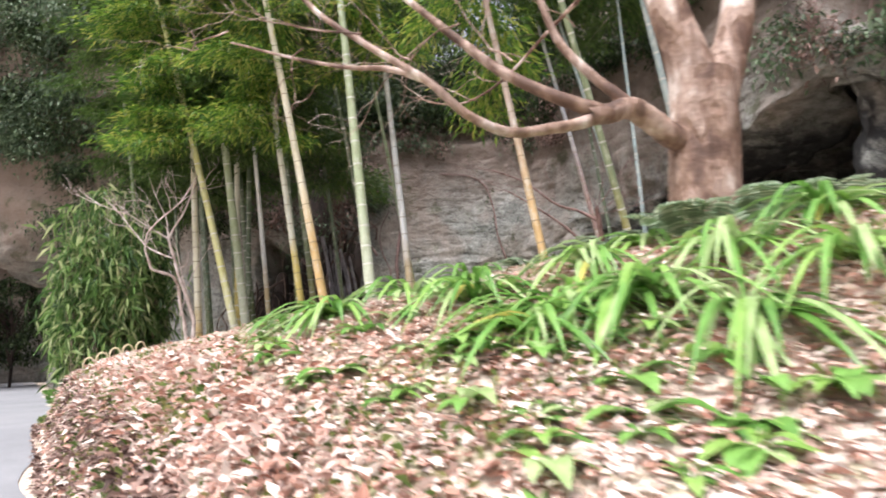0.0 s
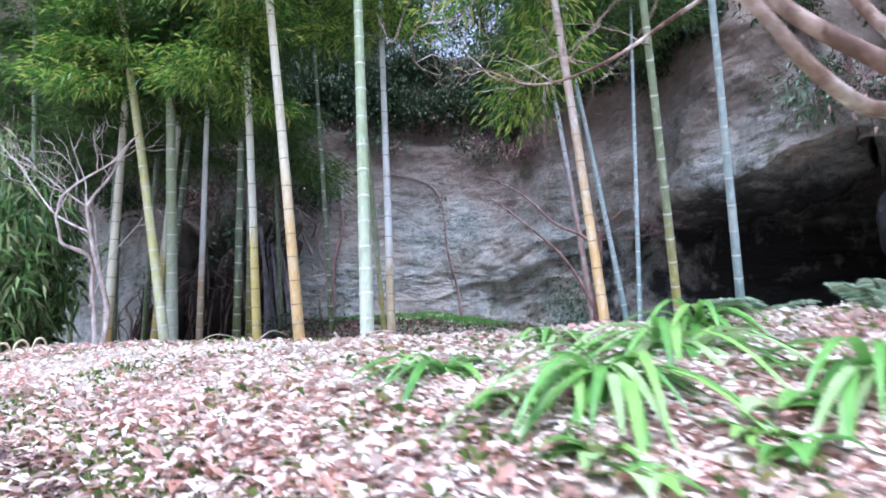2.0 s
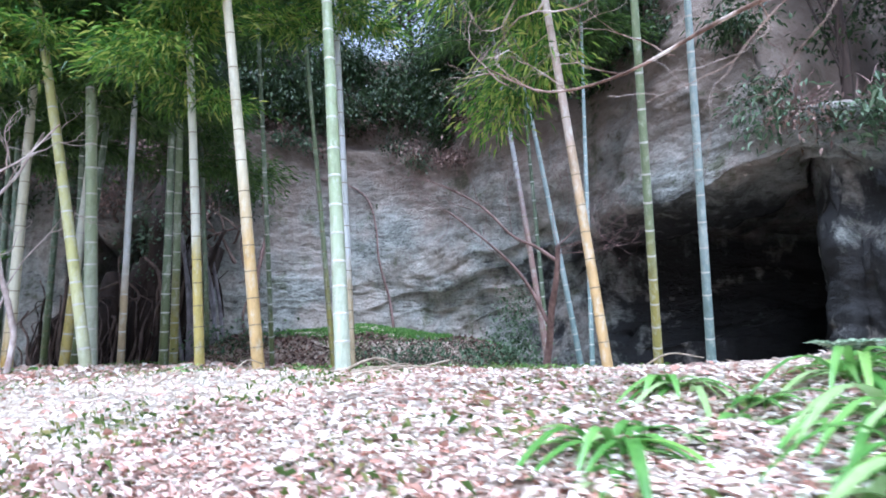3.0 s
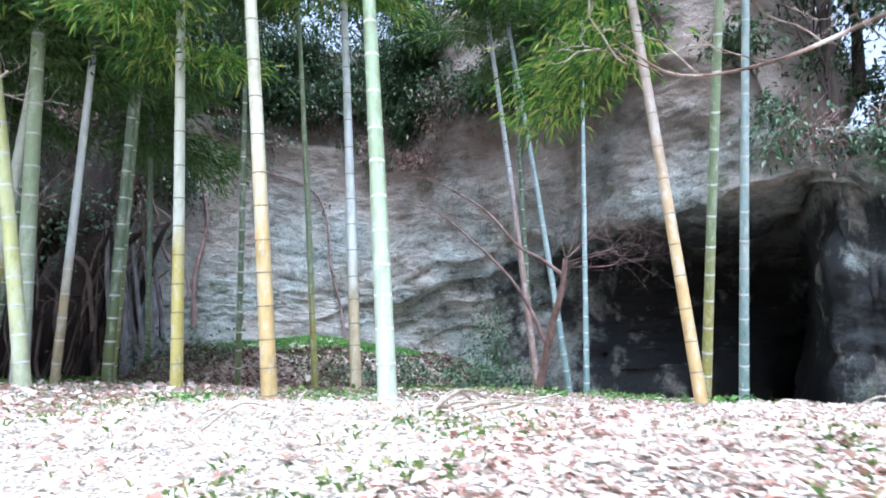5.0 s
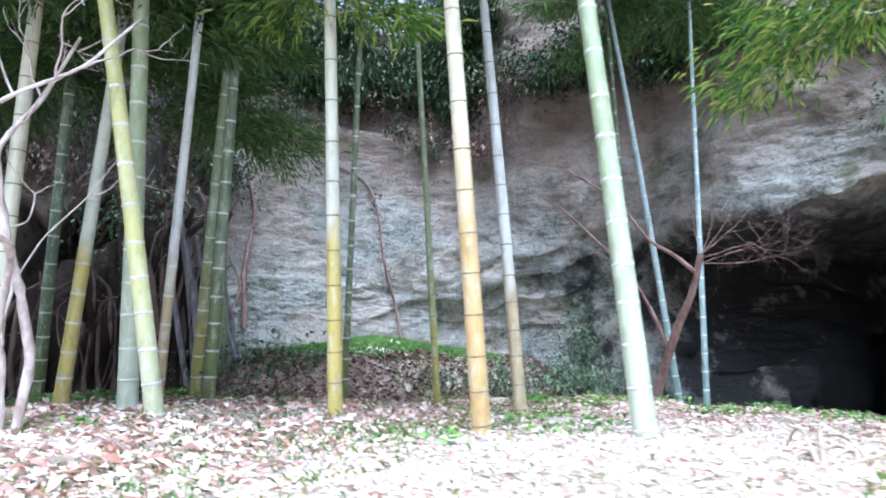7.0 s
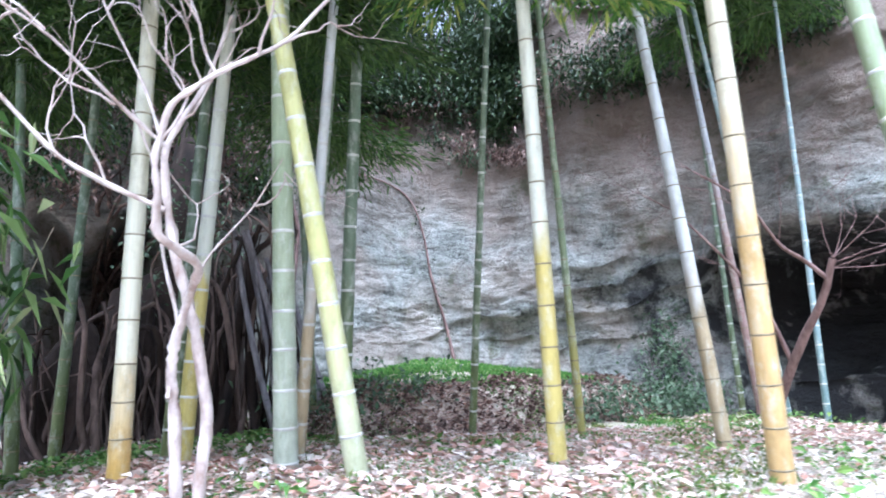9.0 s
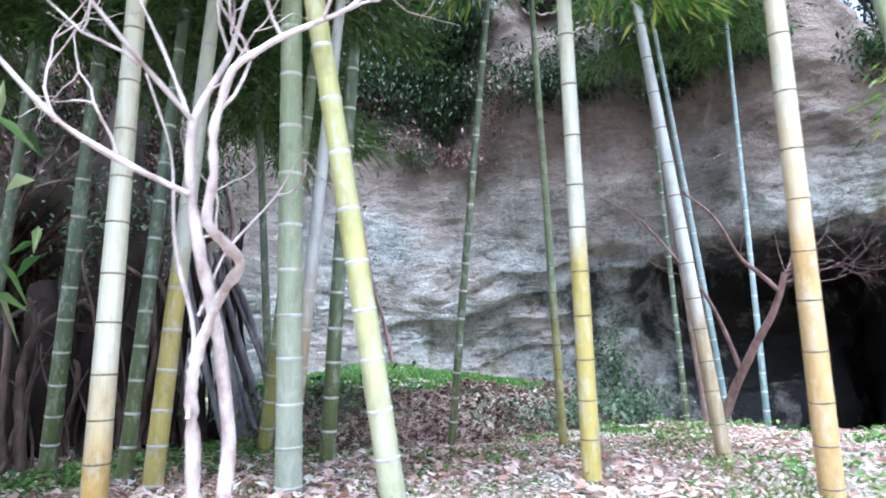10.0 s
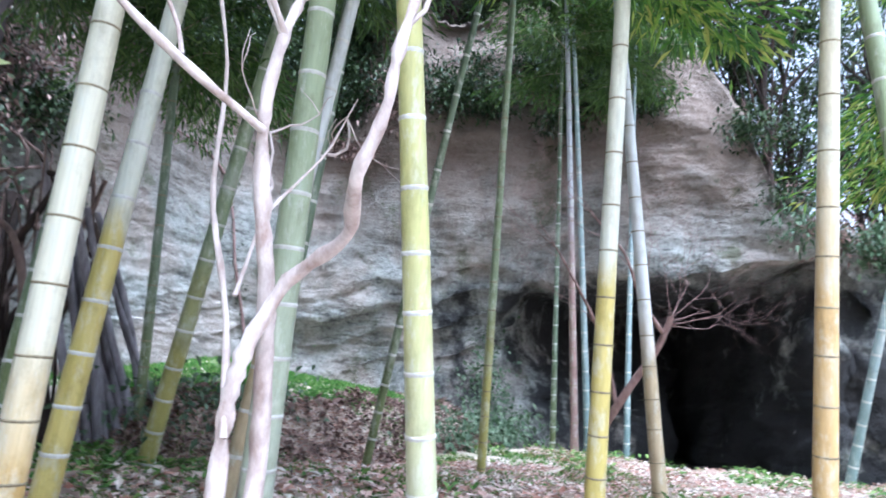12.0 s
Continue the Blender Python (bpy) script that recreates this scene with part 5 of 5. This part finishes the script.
scatter("weeds", "low broad-leaved weeds among the bamboo", "weeds", HERB_LEAF, x, y, (0.0, 0.06), (0.05, 0.1), (0.025, 0.045), 0.5)


x, y = rng.uniform(-5.0, -1.6, 2600), rng.uniform(11.9, 13.1, 2600)
k = bench(x, y) < 0.1
scatter("weeds", "fresh green weeds at the foot of the root heap", "weeds", HERB_LEAF, x[k], y[k], (0.0, 0.08), (0.05, 0.11), (0.025, 0.05), 0.5)
# extra pale leaves imitate open daylight on the ground by the thicket
x, y = strip(30000, 9.2, 13.5, 0.5, 2.2)
scatter("fallen_leaves", "pale bamboo leaves beside the thicket, added to brighten the ground", "fallen leaves", STRAW, x, y, (0.01, 0.03), (0.03, 0.07), (0.012, 0.024), 0.2, simple=True)
x, y = strip(9000, 8.4, 14, 0.4, 4.6, 0.1, 40.0)
scatter("fallen_leaves", "large reddish fallen leaves among the bamboo", "fallen leaves", LITTER, x, y, (0.015, 0.04), (0.06, 0.12), (0.035, 0.06), 0.3)


def ivy_patch(cx, cy, cz, size, count, label):
    t = tagged(new("ivy"), label, "ivy", "ivy on the bench")
    pos = np.array((cx, cy, cz)) + rng.normal(0, 1, (count, 3)) * size
    pos[:, 2] = np.maximum(pos[:, 2], lie(pos[:, 0], pos[:, 1]) + 0.02)
    way = rng.normal(0, 0.7, (count, 3)) + (-0.4, -0.6, -0.2)
    tagged(part("foliage", mesh_of("foliage", *leaves(pos, way, rng.uniform(0.05, 0.11, count), rng.uniform(0.03, 0.06, count), 0.2), ROCK_FERN), t), kind="stuff")


ivy_patch(3.2, 12.3, 2.5, (0.2, 0.2, 0.4), 800, "dark ivy tumbling over the end of the bench")
ivy_patch(2.7, 11.8, 2.05, (0.4, 0.25, 0.14), 800, "dark ivy at the foot of the bench")
ivy_patch(1.2, 11.7, 2.05, (0.5, 0.2, 0.13), 500, "green leaves over the front of the bench")
ivy_patch(-1.4, 12.5, 2.2, (0.5, 0.25, 0.18), 700, "green leaves over the front of the bench")
ivy_patch(-2.9, 14.7, 4.2, (0.35, 0.2, 0.5), 700, "dark ivy above the heap of roots")


def thicket():
    """The dense broad-leaved bamboo thicket by the road."""
    t = tagged(new("bamboo_thicket"), "dense thicket of drooping broad green bamboo leaves by the road", "bush")
    h, w = Heap(), Heap()
    for _ in range(230):
        a, r = rng.uniform(0, 2 * math.pi), 0.95 * math.sqrt(rng.uniform(0, 1))
        x, y = -5.55 + r * math.cos(a) * 0.68, 10.85 + r * math.sin(a)
        z = float(lie(x, y))
        top = np.array((x + rng.normal(0, 0.18), y + rng.normal(0, 0.18), z + rng.uniform(0.6, 1.0) * (3.35 - 1.1 * r ** 2 + 0.35 * math.sin(3 * a + 1))))
        line_pts = smooth_line([(x, y, z), ((x + top[0]) / 2, (y + top[1]) / 2, z + (top[2] - z) * 0.55), top], 8)
        w.add(*tube(line_pts, np.linspace(0.009, 0.003, 8), 4))
        n = 60
        k = rng.uniform(0.25, 1.0, n)
        idx = (k * 7).astype(int)
        pos = line_pts[idx] + rng.normal(0, 1, (n, 3)) * (0.12, 0.12, 0.08)
        way = rng.normal(0, 0.6, (n, 3)) + (0, -0.1, -0.65)
        h.add(*leaves(pos, way, rng.uniform(0.17, 0.3, n), rng.uniform(0.03, 0.05, n), 0.35, simple=True))
    tagged(part("foliage", h.mesh("foliage", SASA_LEAF), t), kind="stuff")
    twig_part(t, w, DRY_TWIG, "stem_mass")


thicket()


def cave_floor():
    """Dark earth in the cave and on its threshold, blackened for the cave's shade."""
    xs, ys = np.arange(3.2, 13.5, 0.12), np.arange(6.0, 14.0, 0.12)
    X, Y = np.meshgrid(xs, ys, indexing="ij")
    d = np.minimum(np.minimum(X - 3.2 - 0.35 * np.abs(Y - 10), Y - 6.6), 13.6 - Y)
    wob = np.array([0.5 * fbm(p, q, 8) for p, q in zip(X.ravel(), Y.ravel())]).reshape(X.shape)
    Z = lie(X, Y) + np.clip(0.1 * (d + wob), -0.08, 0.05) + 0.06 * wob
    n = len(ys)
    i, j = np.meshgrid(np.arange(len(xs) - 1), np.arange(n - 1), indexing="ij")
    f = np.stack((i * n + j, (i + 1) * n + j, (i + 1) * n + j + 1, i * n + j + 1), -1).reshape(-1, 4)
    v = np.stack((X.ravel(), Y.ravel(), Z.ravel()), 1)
    tagged(new("cave_floor", mesh_of("cave_floor", v, f, SHADE_EARTH, True)), "dark earth floor of the cave, blackened for its shade", "floor", kind="structure")


SHADE_EARTH = bark_material("shade_earth", (0.02, 0.017, 0.015), (0.09, 0.08, 0.07), 9, (1, 1, 1), 0.9, 0.03)
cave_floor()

# ---- small things ----
def hoop(x, y, turn):
    z = float(lie(x, y)) - 0.04
    k = np.linspace(0, math.pi, 14)
    arch = np.stack((0.065 * np.cos(k), np.zeros(14), 0.12 + 0.09 * np.sin(k)), 1)
    pts = np.concatenate(((arch[0] * (1, 1, 0),), arch, (arch[-1] * (1, 1, 0),)))
    ob = new("hoop_edging", mesh_of("hoop_edging", *tube(pts, 0.011, 8), HOOP_PAINT, True))
    ob.matrix_world = pose(x, y, z, 0, 0, turn)
    tagged(ob, "small cream-coloured bent hoop stuck in the verge", "edging", "row of edging hoops")


for k in range(5):
    hoop(-4.5 + 0.14 * k, 8.2 + 0.05 * k, 25 + 8 * k)


def fallen_stick(points, r, label):
    pts = smooth_line(points, 14)
    tagged(new("stick", mesh_of("stick", *tube(pts, np.linspace(r, r * 0.4, 14), 6, 0.06), DRY_TWIG, True)), label, "stick", "fallen sticks")


for k in range(9):
    a = rng.uniform(-0.3, 0.9)
    x, y = -1.0 + rng.normal(0, 0.1), 6.4 + rng.normal(0, 0.07)
    z = float(lie(x, y)) + 0.01
    L = rng.uniform(0.4, 1.05)
    fallen_stick([(x, y, z), (x + L * 0.5 * math.cos(a), y + L * 0.5 * math.sin(a), z + rng.uniform(0.03, 0.14)), (x + L * math.cos(a), y + L * math.sin(a), z + rng.uniform(0.0, 0.12))], rng.uniform(0.007, 0.014), "dry pale fallen twig on the terrace")
for x, y, a in ((-2.2, 6.4, 0.4), (-1.75, 6.6, 0.9), (-4.9, 10.2, 0.2), (0.4, 5.2, -0.5)):
    z = float(lie(x, y)) + 0.01
    fallen_stick([(x, y, z), (x + 0.2 * math.cos(a), y + 0.2 * math.sin(a), z + 0.12), (x + 0.4 * math.cos(a), y + 0.4 * math.sin(a), z + 0.1)], 0.007, "dry pale fallen twig on the terrace")
